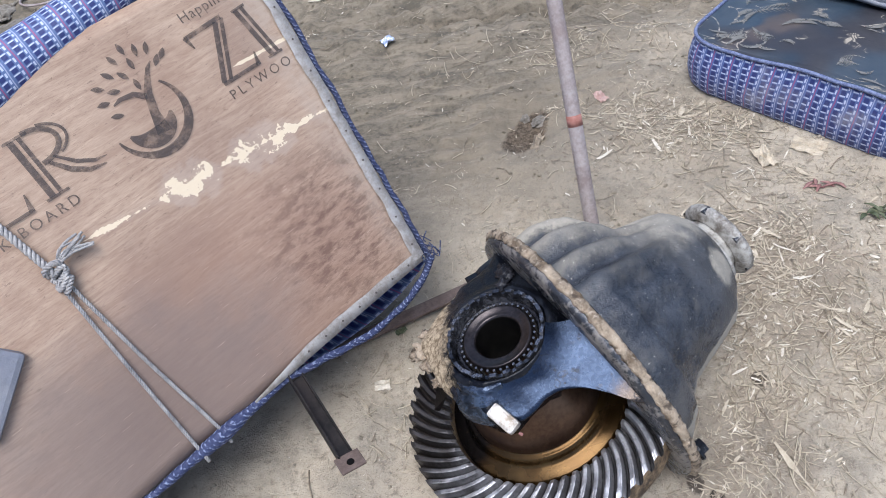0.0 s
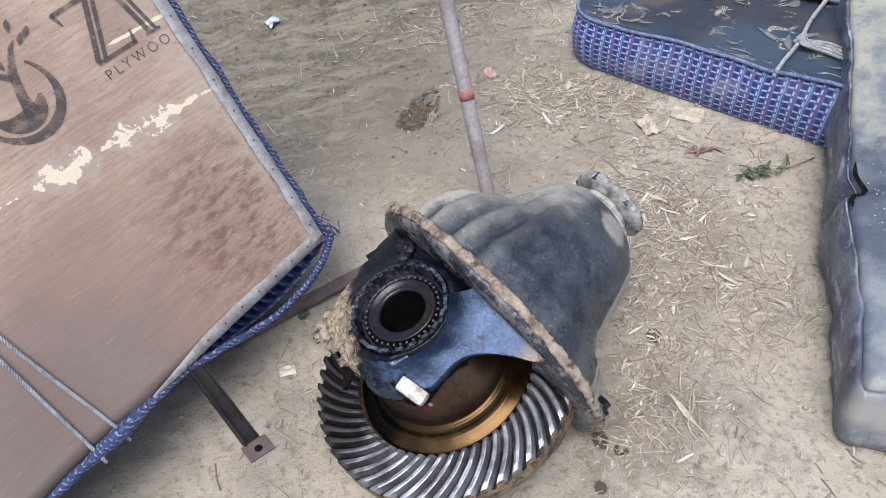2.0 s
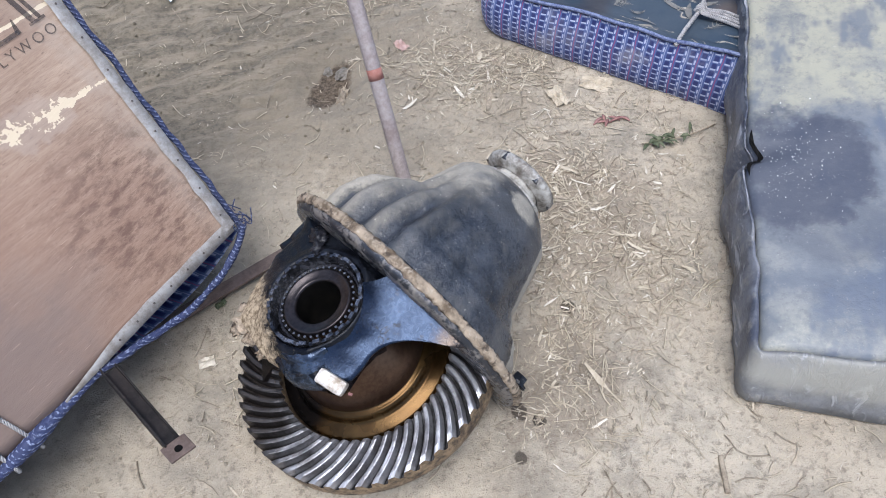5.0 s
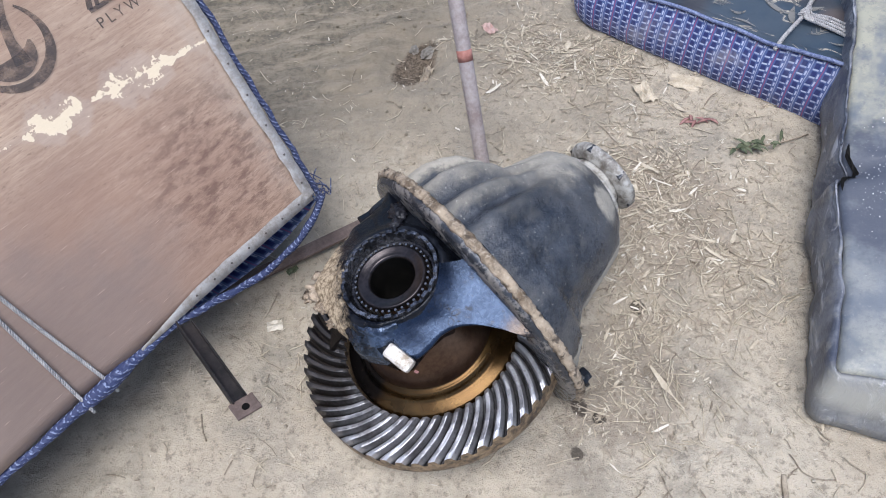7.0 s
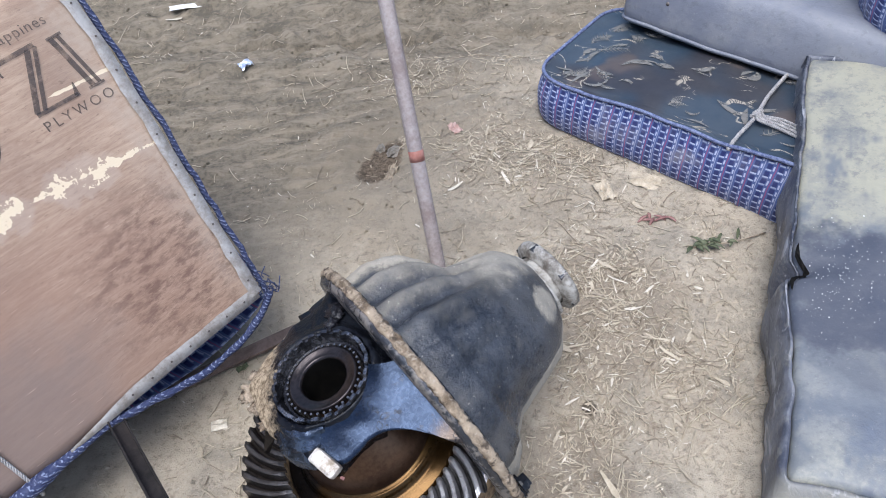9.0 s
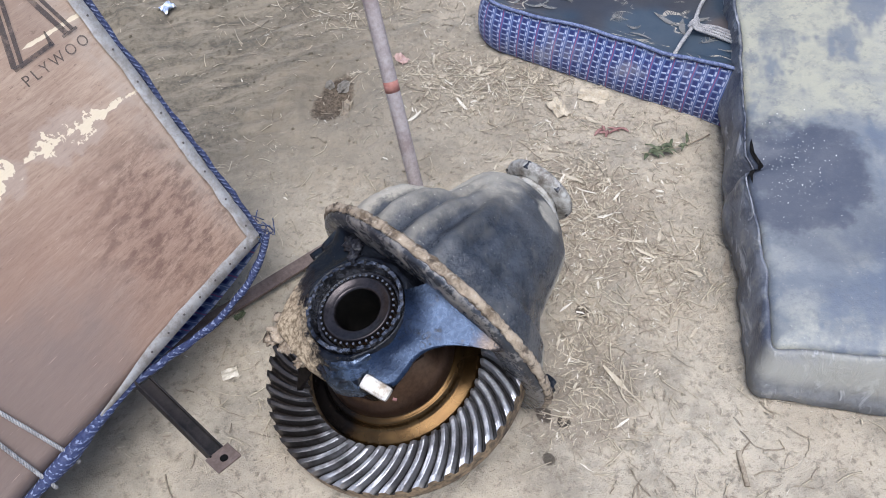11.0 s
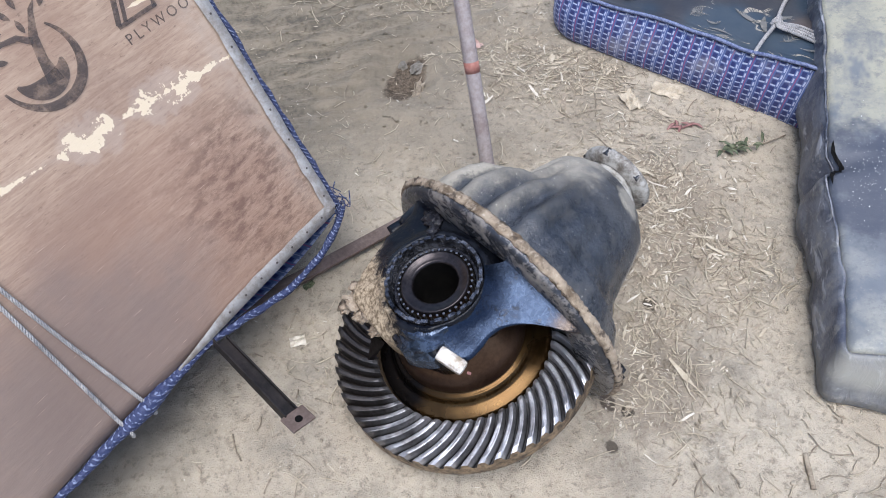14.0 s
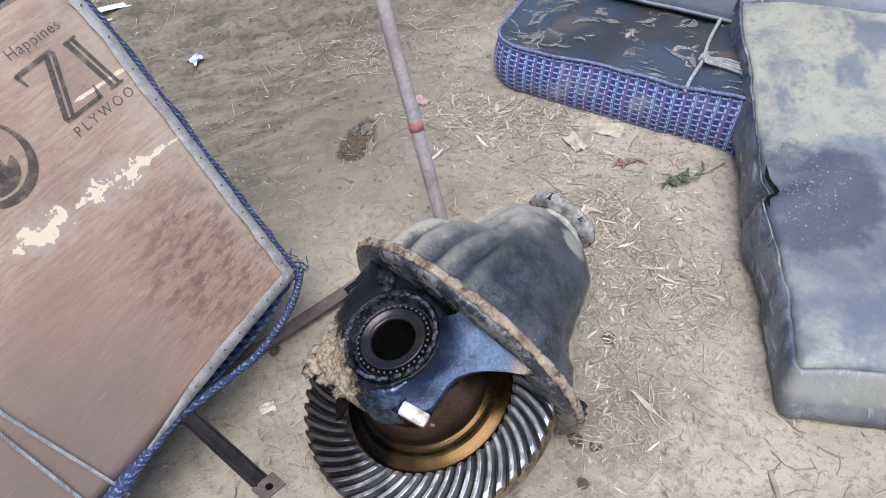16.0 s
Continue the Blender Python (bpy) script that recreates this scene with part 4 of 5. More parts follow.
    l_out = [Vector((x, -0.004, surf((x - LEFT) / (-LEFT), 0).z)) for x in low_x]
    l_in = [Vector((x, max(0.0, 0.016 * min(1, (x + 0.36) / 0.12)) + 0.002 * fbm((x, 0, 4), 20), surf((x - LEFT) / (-LEFT), 0.02).z)) for x in low_x]
    strip("edge_strip", l_in, l_out)
    sk, ns = [], 60
    for x in np.linspace(-0.40, 0.012, ns):
        hy = -0.008 - 0.040 * sagging(x)
        for f in np.linspace(0, 1, 8):
            sk.append((x, 0.002 + (hy - 0.002) * f, -0.008 - 0.120 * sagging(x) * math.sin(math.pi * f * 0.92) ** 0.5))
    me = grid_mesh("skirt", sk, ns, 8, uv=lambda i, j: (i * 0.0067, j * 0.008))
    part("skirt", me, M_WOVEN_CLEAN, t, "blue cloth bulging under the board")
    nail = bmesh.new()
    bmesh.ops.create_uvsphere(nail, u_segments=8, v_segments=5, radius=0.0019, matrix=Matrix.Diagonal((1, 1, 0.5, 1)))
    nail_me = bpy.data.meshes.new("nail")
    nail.to_mesh(nail_me)
    nail.free()
    for q in [e_in[i].lerp(e_out[i], 0.5) for i in range(2, 40, 4)] + [l_in[i].lerp(l_out[i], 0.5) for i in range(12, 39, 4)]:
        part("nail", nail_me, M_NAIL, board).location = q + Vector((0, 0, 0.005))
    # print: words, bars for the maker's marks, and the round emblem
    Z = 0.0016

    def zat(x, y):
        return surf((x - LEFT) / (-LEFT), y / TOP).z + Z

    lettering("printed_word", "PLYWOO", -0.110, 0.380, 0.021, zat(-0.05, 0.38), board, 1.45)
    lettering("printed_word", "K BOARD", -0.487, 0.377, 0.021, zat(-0.40, 0.38), board, 1.42)
    lettering("printed_word", "Happines", -0.108, 0.508, 0.022, zat(-0.05, 0.51), board, 1.12)

    def marks(name, strokes):
        bm = bmesh.new()
        for pts, widths in strokes:
            stroke(bm, pts, widths, 0)
        for v in bm.verts:
            v.co.z = zat(v.co.x, v.co.y)
        return part(name, bm, M_INK, board, "dark printed bars and curves, worn")

    def arc(cx, cy, rx, ry, a0, a1, k=14):
        return [(cx + rx * math.cos(radians(a0 + (a1 - a0) * i / k)), cy + ry * math.sin(radians(a0 + (a1 - a0) * i / k))) for i in range(k + 1)]

    def even(n, w):
        return [w] * n

    marks("printed_mark", [
        ([(-0.118, 0.488), (-0.052, 0.491)], even(2, 0.007)), ([(-0.117, 0.490), (-0.113, 0.470)], [0.008, 0.002]),
        ([(-0.064, 0.488), (-0.106, 0.408)], even(2, 0.008)), ([(-0.052, 0.489), (-0.094, 0.408)], even(2, 0.006)),
        ([(-0.108, 0.406), (-0.042, 0.406)], even(2, 0.006)), ([(-0.044, 0.404), (-0.039, 0.424)], [0.008, 0.002])])
    marks("printed_mark", [
        ([(-0.028, 0.488), (-0.016, 0.406)], even(2, 0.008)), ([(-0.017, 0.488), (-0.005, 0.406)], even(2, 0.006)),
        ([(-0.034, 0.488), (-0.010, 0.489)], even(2, 0.004)), ([(-0.024, 0.405), (0.002, 0.405)], even(2, 0.004))])
    marks("printed_mark", [
        ([(-0.395, 0.488), (-0.395, 0.402)], even(2, 0.009)), ([(-0.383, 0.488), (-0.383, 0.402)], even(2, 0.006)),
        ([(-0.405, 0.489), (-0.370, 0.489)], even(2, 0.004)), ([(-0.405, 0.401), (-0.372, 0.401)], even(2, 0.004)),
        (arc(-0.378, 0.467, 0.036, 0.023, 90, -90), even(15, 0.007)), (arc(-0.370, 0.467, 0.040, 0.025, 70, -60), even(15, 0.004)),
        ([(-0.372, 0.443), (-0.355, 0.420), (-0.335, 0.406), (-0.312, 0.402)], [0.005, 0.008, 0.007, 0.002]),
        ([(-0.362, 0.446), (-0.343, 0.425), (-0.322, 0.413), (-0.306, 0.411)], [0.003, 0.006, 0.005, 0.001])])
    marks("printed_mark", [
        ([(-0.485, 0.488), (-0.485, 0.402)], even(2, 0.009)), ([(-0.473, 0.488), (-0.473, 0.402)], even(2, 0.006)),
        ([(-0.490, 0.489), (-0.430, 0.489)], even(2, 0.005)), ([(-0.490, 0.401), (-0.425, 0.401)], even(2, 0.005)),
        ([(-0.470, 0.446), (-0.444, 0.446)], even(2, 0.005)), ([(-0.427, 0.400), (-0.422, 0.424)], [0.008, 0.002])])
    em = []
    a = arc(-0.228, 0.424, 0.056, 0.054, 190, 400, 30)
    em.append((a, [0.003 + 0.011 * math.sin(math.pi * i / 30) for i in range(31)]))
    em.append((arc(-0.232, 0.424, 0.036, 0.030, 200, 345, 16), [0.004 + 0.024 * math.sin(math.pi * i / 16) for i in range(17)]))
    em.append(([(-0.222, 0.395), (-0.217, 0.425), (-0.208, 0.452), (-0.188, 0.480), (-0.178, 0.487)], [0.022, 0.013, 0.012, 0.006, 0.002]))
    em.append(([(-0.212, 0.448), (-0.226, 0.460), (-0.246, 0.463), (-0.258, 0.460)], [0.010, 0.008, 0.006, 0.002]))
    for lx, ly, la in ((-0.262, 0.446, 160), (-0.268, 0.468, 170), (-0.262, 0.489, 150), (-0.246, 0.476, 160), (-0.240, 0.498, 130), (-0.222, 0.512, 110), (-0.222, 0.488, 120),
                       (-0.203, 0.520, 95), (-0.203, 0.497, 90), (-0.187, 0.510, 75), (-0.172, 0.505, 60), (-0.158, 0.488, 40), (-0.170, 0.484, 45), (-0.213, 0.469, 90)):
        c, s = math.cos(radians(la)), math.sin(radians(la))
        em.append(([(lx + c * d, ly + s * d) for d in (-0.009, -0.004, 0, 0.004, 0.009)], [0.001, 0.0065, 0.008, 0.0065, 0.001]))
    marks("printed_emblem", em)
    # rope round the backrest with its knot
    bm = bmesh.new()

    def on(x, y, up=0.004):
        return Vector((x, y, zat(x, y) + up))

    rope(bm, spline([Vector((-0.505, 0.60, 0.03)), on(-0.49, 0.50), on(-0.470, 0.40), on(-0.456, 0.315, 0.008)]), 0.0055, 0.022)
    part("cord", bm, M_ROPE, t, "grey twisted rope pulled tight round the backrest")
    bm = bmesh.new()
    rope(bm, spline([on(-0.452, 0.31, 0.006), on(-0.440, 0.16), on(-0.424, 0.02), Vector((-0.421, -0.022, -0.004)), Vector((-0.42, -0.03, -0.05))]), 0.0028, 0.015)
    part("cord", bm, M_ROPE, t, "grey twisted rope pulled tight round the backrest")
    bm = bmesh.new()
    rope(bm, spline([on(-0.460, 0.31, 0.006), on(-0.462, 0.16), on(-0.462, 0.02), Vector((-0.462, -0.022, -0.004)), Vector((-0.46, -0.03, -0.05))]), 0.0028, 0.015)
    part("cord", bm, M_ROPE, t, "grey twisted rope pulled tight round the backrest")
    bm = bmesh.new()
    for i, (dx, dy) in enumerate(((0.002, 0.010), (0.004, 0.0), (0.001, -0.010), (0.005, -0.018))):
        c = on(-0.456 + dx, 0.314 + dy, 0.008)
        rope(bm, [c + Vector(((0.012 - 0.0012 * i) * math.cos(a), 0.007 * math.sin(a + 0.5 * i), 0.006 * math.sin(a + 0.4 + i))) for a in np.linspace(0, 2 * math.pi, 18)], 0.0042, 0.015)
    part("knot", bm, M_ROPE, t, "frayed grey rope knot")
    rng = random.Random(17)
    for i in range(12):
        bm = bmesh.new()
        c = on(-0.448, 0.326, 0.008)
        e = Vector((rng.uniform(0.034, 0.056), rng.uniform(-0.008, 0.020), rng.uniform(-0.001, 0.008)))
        rope(bm, spline([c, c + e * 0.45 + Vector((0, rng.uniform(-0.003, 0.010), 0.005)), c + e]), 0.0019, 0.009)
        part("knot_strand", bm, M_ROPE, t)
    # pad of grey vinyl stuck on the board
    bm = bmesh.new()
    box(bm, (-0.622, 0.258, 0.006), (0.12, 0.10, 0.020), Euler((0, 0, radians(38))).to_matrix(), 0.008)
    part("vinyl_patch", bm, M_VINYL_GREY, t, "grey vinyl patch")
    # hinge bracket standing out under the low edge
    inv = BACK.inverted()
    br = frame_of((-0.176, 0.735, 0.170), (0.49, -0.872, 0.10), (0.12, 0.07, 0.99))
    bm = bmesh.new()
    LB = 0.178
    for y0, z0, sz in ((0.0, 0.0, (LB, 0.022, 0.003)), (-0.0105, 0.008, (LB, 0.0025, 0.018)), (0.0105, 0.004, (LB, 0.0025, 0.010))):
        box(bm, (LB / 2, y0, z0), sz, None, 0.0006)
    bm.transform(inv @ br)
    arm = part("bracket", bm, M_BRACKET, t, "blackened steel channel bracket")
    bm = bmesh.new()
    box(bm, (LB + 0.012, 0.0, 0.012), (0.030, 0.036, 0.004), Euler((0, radians(-6), 0)).to_matrix(), 0.001)
    bm.transform(inv @ br)
    part("end_plate", bm, M_BAR, arm, "rusty drilled end plate")
    # near-black disc stands for the shaded hole in the plate
    bm = bmesh.new()
    bmesh.ops.create_cone(bm, cap_ends=True, segments=14, radius1=0.0055, radius2=0.0055, depth=0.0052, matrix=Matrix.Translation((LB + 0.014, 0.0, 0.0122)))
    bm.transform(inv @ br)
    part("bolt_hole", bm, M_HOLE_SHADE, arm)
    return t


printed_seat()
grey_seat()
far_cushion()
dusty_seat()
seat_back()

# ---- the axle differential ----
AXLE = Matrix(((0.85, -0.453, -0.268), (0.473, 0.881, 0.011), (0.231, -0.136, 0.963))).to_4x4()
AXLE.translation = (0.264, 0.739, 0.133)
GP = -0.097


def keyed(keys, x):
    for (a, va), (b, vb) in zip(keys, keys[1:]):
        if x <= b:
            f = max(0.0, (x - a) / (b - a))
            f = f * f * (3 - 2 * f) * 0.5 + f * 0.5
            return va + (vb - va) * f
    return keys[-1][1]


def above_ground(p, keep=0.003):
    """Keep a point of the housing out of the earth."""
    w = AXLE @ Vector(p)
    if w.z < keep:
        w.z = keep
        return AXLE.inverted() @ w
    return Vector(p)


def differential():
    t = thing("axle_differential", "oily truck differential, ring gear showing, standing on earth", "differential", AXLE)
    # housing: pear-shaped casting round the pinion
    far = [(0, 0.200), (0.05, 0.201), (0.08, 0.192), (0.10, 0.180), (0.125, 0.150), (0.14, 0.112), (0.165, 0.107), (0.20, 0.100), (0.225, 0.092), (0.247, 0.070), (0.256, 0.045)]
    top = [(0, 0.205), (0.05, 0.200), (0.10, 0.180), (0.14, 0.155), (0.18, 0.132), (0.21, 0.112), (0.235, 0.088), (0.25, 0.062), (0.256, 0.045)]
    near = [(0, 0.205), (0.03, 0.196), (0.055, 0.178), (0.068, 0.155), (0.095, 0.136), (0.13, 0.128), (0.16, 0.122), (0.20, 0.112), (0.23, 0.085), (0.25, 0.055), (0.256, 0.04)]
    pts, nu, nv = [], 84, 200
    ps = [0.258 * (i / (nu - 1)) for i in range(nu)]
    for p in ps:
        for j in range(nv):
            a = 360 * j / nv
            ks = [(-150, keyed(near, p)), (-60, 0.9 * keyed(near, p)), (40, keyed(far, p)), (105, keyed(top, p)), (150, 0.5 * (keyed(top, p) + keyed(near, p))), (210, keyed(near, p))]
            r = keyed(ks, a if a <= 210 else a - 360)
            rib = 0.0
            for a0, wd, hh in ((56, 6, 0.006), (66, 4.5, -0.016), (75, 5, 0.008), (84, 4.5, -0.024), (91, 4, 0.008), (99, 4, -0.018), (107, 5, 0.006), (115, 4, -0.008), (132, 5, -0.006), (168, 8, -0.005)):
                d = (a - a0) / wd
                rib += hh * math.exp(-d * d) * math.exp(-((p - 0.085) / 0.070) ** 2)
            r += rib
            c, s = math.cos(radians(a)), math.sin(radians(a))
            r *= 1 + 0.012 * fbm((p * 3, c, s), 3, 3)
            pts.append(above_ground((p, r * c, r * s)))
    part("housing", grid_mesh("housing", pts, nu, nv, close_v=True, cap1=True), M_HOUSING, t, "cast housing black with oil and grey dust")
    # bolting flange, its rim caked with mud
    n = 120
    prof = [(0.150, -0.006), (0.165, -0.012), (0.221, -0.012), (0.2265, -0.006), (0.2265, 0.008), (0.219, 0.014), (0.19, 0.014)]
    pts = []
    for i in range(n):
        a = 2 * math.pi * i / n
        for r, h in prof:
            rr = r * (1 + 0.006 * fbm((math.cos(a) * 3, math.sin(a) * 3, h * 20), 2, 3))
            pts.append(above_ground((h, rr * math.cos(a), rr * math.sin(a))))
    part("flange", grid_mesh("flange", pts, n, len(prof), close_u=True), M_FLANGE, t, "greasy rust-streaked bolting flange")
    n, k, pts = 260, 14, []
    for i in range(n):
        a = radians(-62 + 304 * i / (n - 1))
        lump = 0.50 + 0.50 * min(1, max(0, 0.55 + 1.3 * fbm((math.cos(a) * 4, math.sin(a) * 4, 0), 7, 4)))
        for j in range(k):
            b = 2 * math.pi * j / k
            rr = 0.2285 + 0.0058 * lump * math.cos(b) * (1 + 0.7 * fbm((a * 9, b, 1), 3, 3))
            hh = 0.004 + 0.0088 * math.sin(b) * (0.55 + 0.35 * lump + 0.4 * fbm((a * 9, b, 4), 3, 3))
            pts.append(above_ground((hh, rr * math.cos(a), rr * math.sin(a)), 0.001))
    part("mud_crust", grid_mesh("mud_crust", pts, n, k, close_v=True, cap0=True, cap1=True), M_CRUST, t, "tan mud caked on the flange rim")
    bolt = bmesh.new()
    bmesh.ops.create_cone(bolt, cap_ends=True, segments=6, radius1=0.012, radius2=0.011, depth=0.014, matrix=Matrix.Rotation(radians(90), 4, "Y"))
    bmesh.ops.create_cone(bolt, cap_ends=True, segments=14, radius1=0.017, radius2=0.017, depth=0.004, matrix=Matrix.Translation((-0.006, 0, 0)) @ Matrix.Rotation(radians(90), 4, "Y"))
    bolt_me = bpy.data.meshes.new("bolt")
    bolt.to_mesh(bolt_me)
    bolt.free()
    for a in (-166, -150):
        part("bolt", bolt_me, M_OIL, t).location = (0.026, 0.212 * math.cos(radians(a)), 0.212 * math.sin(radians(a)))

    # ring gear: curved bevel teeth on a crown
    T, sub, R0, R1 = 54, 10, 0.142, 0.211
    nr, na = 11, T * sub
    prof = (0.0, 0.0, 0.35, 0.96, 1.0, 1.0, 1.0, 0.96, 0.35, 0.0)
    pts = []
    for i in range(na):
        for j in range(nr):
            f = j / (nr - 1)
            r = R0 + (R1 - R0) * f
            twist = -0.34 * (f ** 1.25) + 0.05 * f * f
            a = 2 * math.pi * i / na + twist
            dep = 0.013 + 0.006 * f
            nick = 0.0012 * fbm((i * 0.21, f * 3, 0), 1.3, 2)
            fall = 0.004 if j in (0, nr - 1) else 0.0
            z = 0.003 + 0.004 * f - dep * (1 - prof[i % sub]) - fall * prof[i % sub] + nick
            pts.append((GP + r * math.cos(a), r * math.sin(a), z))
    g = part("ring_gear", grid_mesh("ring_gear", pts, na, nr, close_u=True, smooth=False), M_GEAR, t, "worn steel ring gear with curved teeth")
    rim = []
    for i in range(na):
        for j, (r, z) in enumerate(((R1, None), (R1 + 0.001, -0.016), (R1 + 0.002, -0.03), (R1 - 0.004, -0.048), (R1 - 0.03, -0.060), (0.14, -0.062), (0.137, -0.045), (R0, None))):
            f = 1.0 if j < 4 else 0.0
            a = 2 * math.pi * i / na - 0.29 * f
            if z is None:
                dep = 0.013 + 0.006 * f
                z = 0.003 + 0.004 * f - dep * (1 - prof[i % sub]) - 0.004 * prof[i % sub]
            q = Vector((GP + r * math.cos(a), r * math.sin(a), z))
            rim.append(above_ground(q, 0.001))
    part("gear_rim", grid_mesh("gear_rim", rim, na, 8, close_u=True, smooth=True), M_GEAR_SIDE, g, "grimy gear rim")
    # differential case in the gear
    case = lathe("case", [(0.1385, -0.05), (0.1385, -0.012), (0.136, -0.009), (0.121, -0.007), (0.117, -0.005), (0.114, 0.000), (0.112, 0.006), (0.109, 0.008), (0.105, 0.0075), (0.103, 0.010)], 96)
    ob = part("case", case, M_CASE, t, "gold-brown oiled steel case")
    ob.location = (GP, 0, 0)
    inner = lathe("case_neck", [(0.104, 0.0), (0.1025, 0.02), (0.100, 0.035), (0.093, 0.05), (0.080, 0.075), (0.066, 0.10), (0.055, 0.12), (0.05, 0.16)], 96)
    ob = part("case_neck", inner, M_BROWN_STEEL, t, "oil-browned steel neck")
    ob.location = (GP, 0, 0)
    # bearing cap and its web to the flange
    outline = [(0.004, 0.150), (-0.03, 0.128), (-0.103, 0.122), (-0.155, 0.112), (-0.188, 0.095), (-0.197, 0.05), (-0.199, 0.01), (-0.190, -0.035), (-0.176, -0.075),
               (-0.160, -0.092), (-0.125, -0.088), (-0.080, -0.086), (-0.045, -0.080), (-0.015, -0.075), (0.004, -0.06)]

    def reach(a):
        d = Vector((math.cos(a), math.sin(a)))
        best = 0.3
        for (x0, y0), (x1, y1) in zip(outline, outline[1:] + outline[:1]):
            e = Vector((x1 - x0, y1 - y0))
            det = d.x * -e.y + d.y * e.x
            if abs(det) < 1e-9:
                continue
            qx, qy = x0 - GP, y0
            k = (qx * -e.y + qy * e.x) / det
            m = (d.x * qy - d.y * qx) / det
            if k > 0 and -1e-6 <= m <= 1 + 1e-6:
                best = min(best, k)
        return best

    n, pts = 160, []
    for i in range(n):
        a = 2 * math.pi * i / n
        R = reach(a)
        c, s = math.cos(a), math.sin(a)
        # height of the edge: lower towards the web by the flange
        low = max(0.0, -s) * max(0.0, c) * 2
        edge = 0.150 - 0.028 * min(1, low * 1.2) - 0.012 * max(0, -c)
        lump = 0.004 * fbm((c * 2, s * 2, 0), 2.5, 3)
        turned = math.degrees(math.atan2(s, c))
        w = min(1.0, max(0.0, (turned + 138) / 14)) * min(1.0, max(0.0, (-28 - turned) / 14))
        rows = [(0.071, 0.06), (0.071, 0.168), (0.0735, 0.1715), (0.079 - 0.004 * w, 0.1715 - 0.004 * w), (0.083 - 0.006 * w, 0.166)]
        for f, drop in ((0.04, 0.10), (0.3, 0.30), (0.6, 0.55), (0.9, 0.84), (0.965, 0.92), (1.0, 1.10)):
            rows.append((0.083 + (max(R, 0.09) - 0.083) * f, 0.166 + (edge - 0.166) * drop + lump * f))
        # side wall, arched over the gear
        wall = 0.055 if c < 0.2 else 0.045
        rows += [(max(R, 0.09) + 0.001, edge - 0.010), (max(R, 0.09) - 0.002, edge - wall), (max(R, 0.09) - 0.02, edge - wall - 0.004), (0.075, edge - wall)]
        for k, (r, z) in enumerate(rows):
            if 4 <= k <= 10:
                z += (0.184 + 0.104 * (GP + r * c) + 0.45 * r * s + 0.016 * math.exp(-(r - 0.075) / 0.012) - z) * w
            g = 0.0 if k < 4 else 0.0022 * fbm((r * c * 40, r * s * 40, z * 40), 1.0, 4)
            pts.append((GP + (r + g) * c, (r + g) * s, z + g))
    part("bearing_cap", grid_mesh("bearing_cap", pts, n, len(rows), close_u=True), M_CAP, t, "bearing cap wet with black oil, muddy at one end")
    # flat web from the cap to the flange, arched over the case
    arch = spline([(-0.152, -0.101, 0), (-0.142, -0.107, 0), (-0.120, -0.108, 0), (-0.100, -0.107, 0), (-0.078, -0.113, 0), (-0.055, -0.130, 0), (-0.033, -0.158, 0), (-0.020, -0.180, 0), (-0.006, -0.191, 0)], 6)
    rim = [Vector((-0.158, -0.078, 0)), Vector((-0.157, -0.092, 0))] + arch + [Vector((-0.005, y, 0)) for y in (-0.18, -0.16, -0.14, -0.12, -0.10, -0.08, -0.062)]
    run = [0.0]
    for a, b in zip(rim, rim[1:]):
        run.append(run[-1] + (b - a).length)
    pts, rows = [], 9
    for q, at in zip(rim, run):
        a = radians(-124 + 84 * at / run[-1])
        o = Vector((GP + 0.0745 * math.cos(a), 0.0745 * math.sin(a), 0))
        for j in range(rows):
            v = o.lerp(q, j / (rows - 1))
            lift = 0.014 * math.exp(-(v - o).length / 0.016) + 0.0012 * fbm((v.x, v.y, 1), 30, 3)
            pts.append((v.x, v.y, 0.194 + 0.104 * v.x + 0.45 * v.y + lift))
        x, y, z = pts[-1]
        pts += [(x + 0.0008, y - 0.0006, z - 0.002), (x + 0.0015, y + 0.0008, z - 0.005), (x + 0.022, y + 0.046, z - 0.050)]
    me = grid_mesh("cap_web", pts, len(rim), rows + 3)
    me.materials.append(M_WEB)
    me.materials.append(M_OIL)
    for k, f in enumerate(me.polygons):
        f.material_index = 1 if k % (rows + 2) == rows + 1 else 0
    part("cap_web", me, M_WEB, t, "flat oiled steel web, blue-black")
    # stepped blue ledges round the foot of the ring
    pts, n = [], 30
    for i in range(n):
        a = radians(-178 + 58 * i / (n - 1))
        fade = min(1.0, 0.35 + 2.2 * min(i, n - 1 - i) / n)
        for r, z in ((0.0735, 0.170), (0.080, 0.172), (0.088, 0.169), (0.090, 0.161), (0.099, 0.159), (0.101, 0.151), (0.110, 0.147), (0.111, 0.120)):
            k = 0.0015 * fbm((a * 3, r * 60, 0), 1.5, 3)
            pts.append((GP + (0.0735 + (r - 0.0735) * fade + k) * math.cos(a), (0.0735 + (r - 0.0735) * fade + k) * math.sin(a), z - 0.004 + k))
    part("cap_ledge", grid_mesh("cap_ledge", pts, n, 8), M_LEDGE, t, "stepped oiled steel ledge, blue-black")
    # pedestal wall under the cap, towards the housing, added to block light round the case
    pts, n = [], 60
    for i in range(n):
        a = radians(-52 + 132 * i / (n - 1))
        for r, z in ((0.1465, 0.014), (0.1445, 0.070), (0.142, 0.125), (0.158, 0.130), (0.160, 0.014)):
            pts.append((GP + r * math.cos(a), r * math.sin(a), z))
    part("pedestal", grid_mesh("pedestal", pts, n, 5, close_v=True, cap0=True, cap1=True), M_OIL, t, "cast oily pedestal wall, added to darken the cavity")
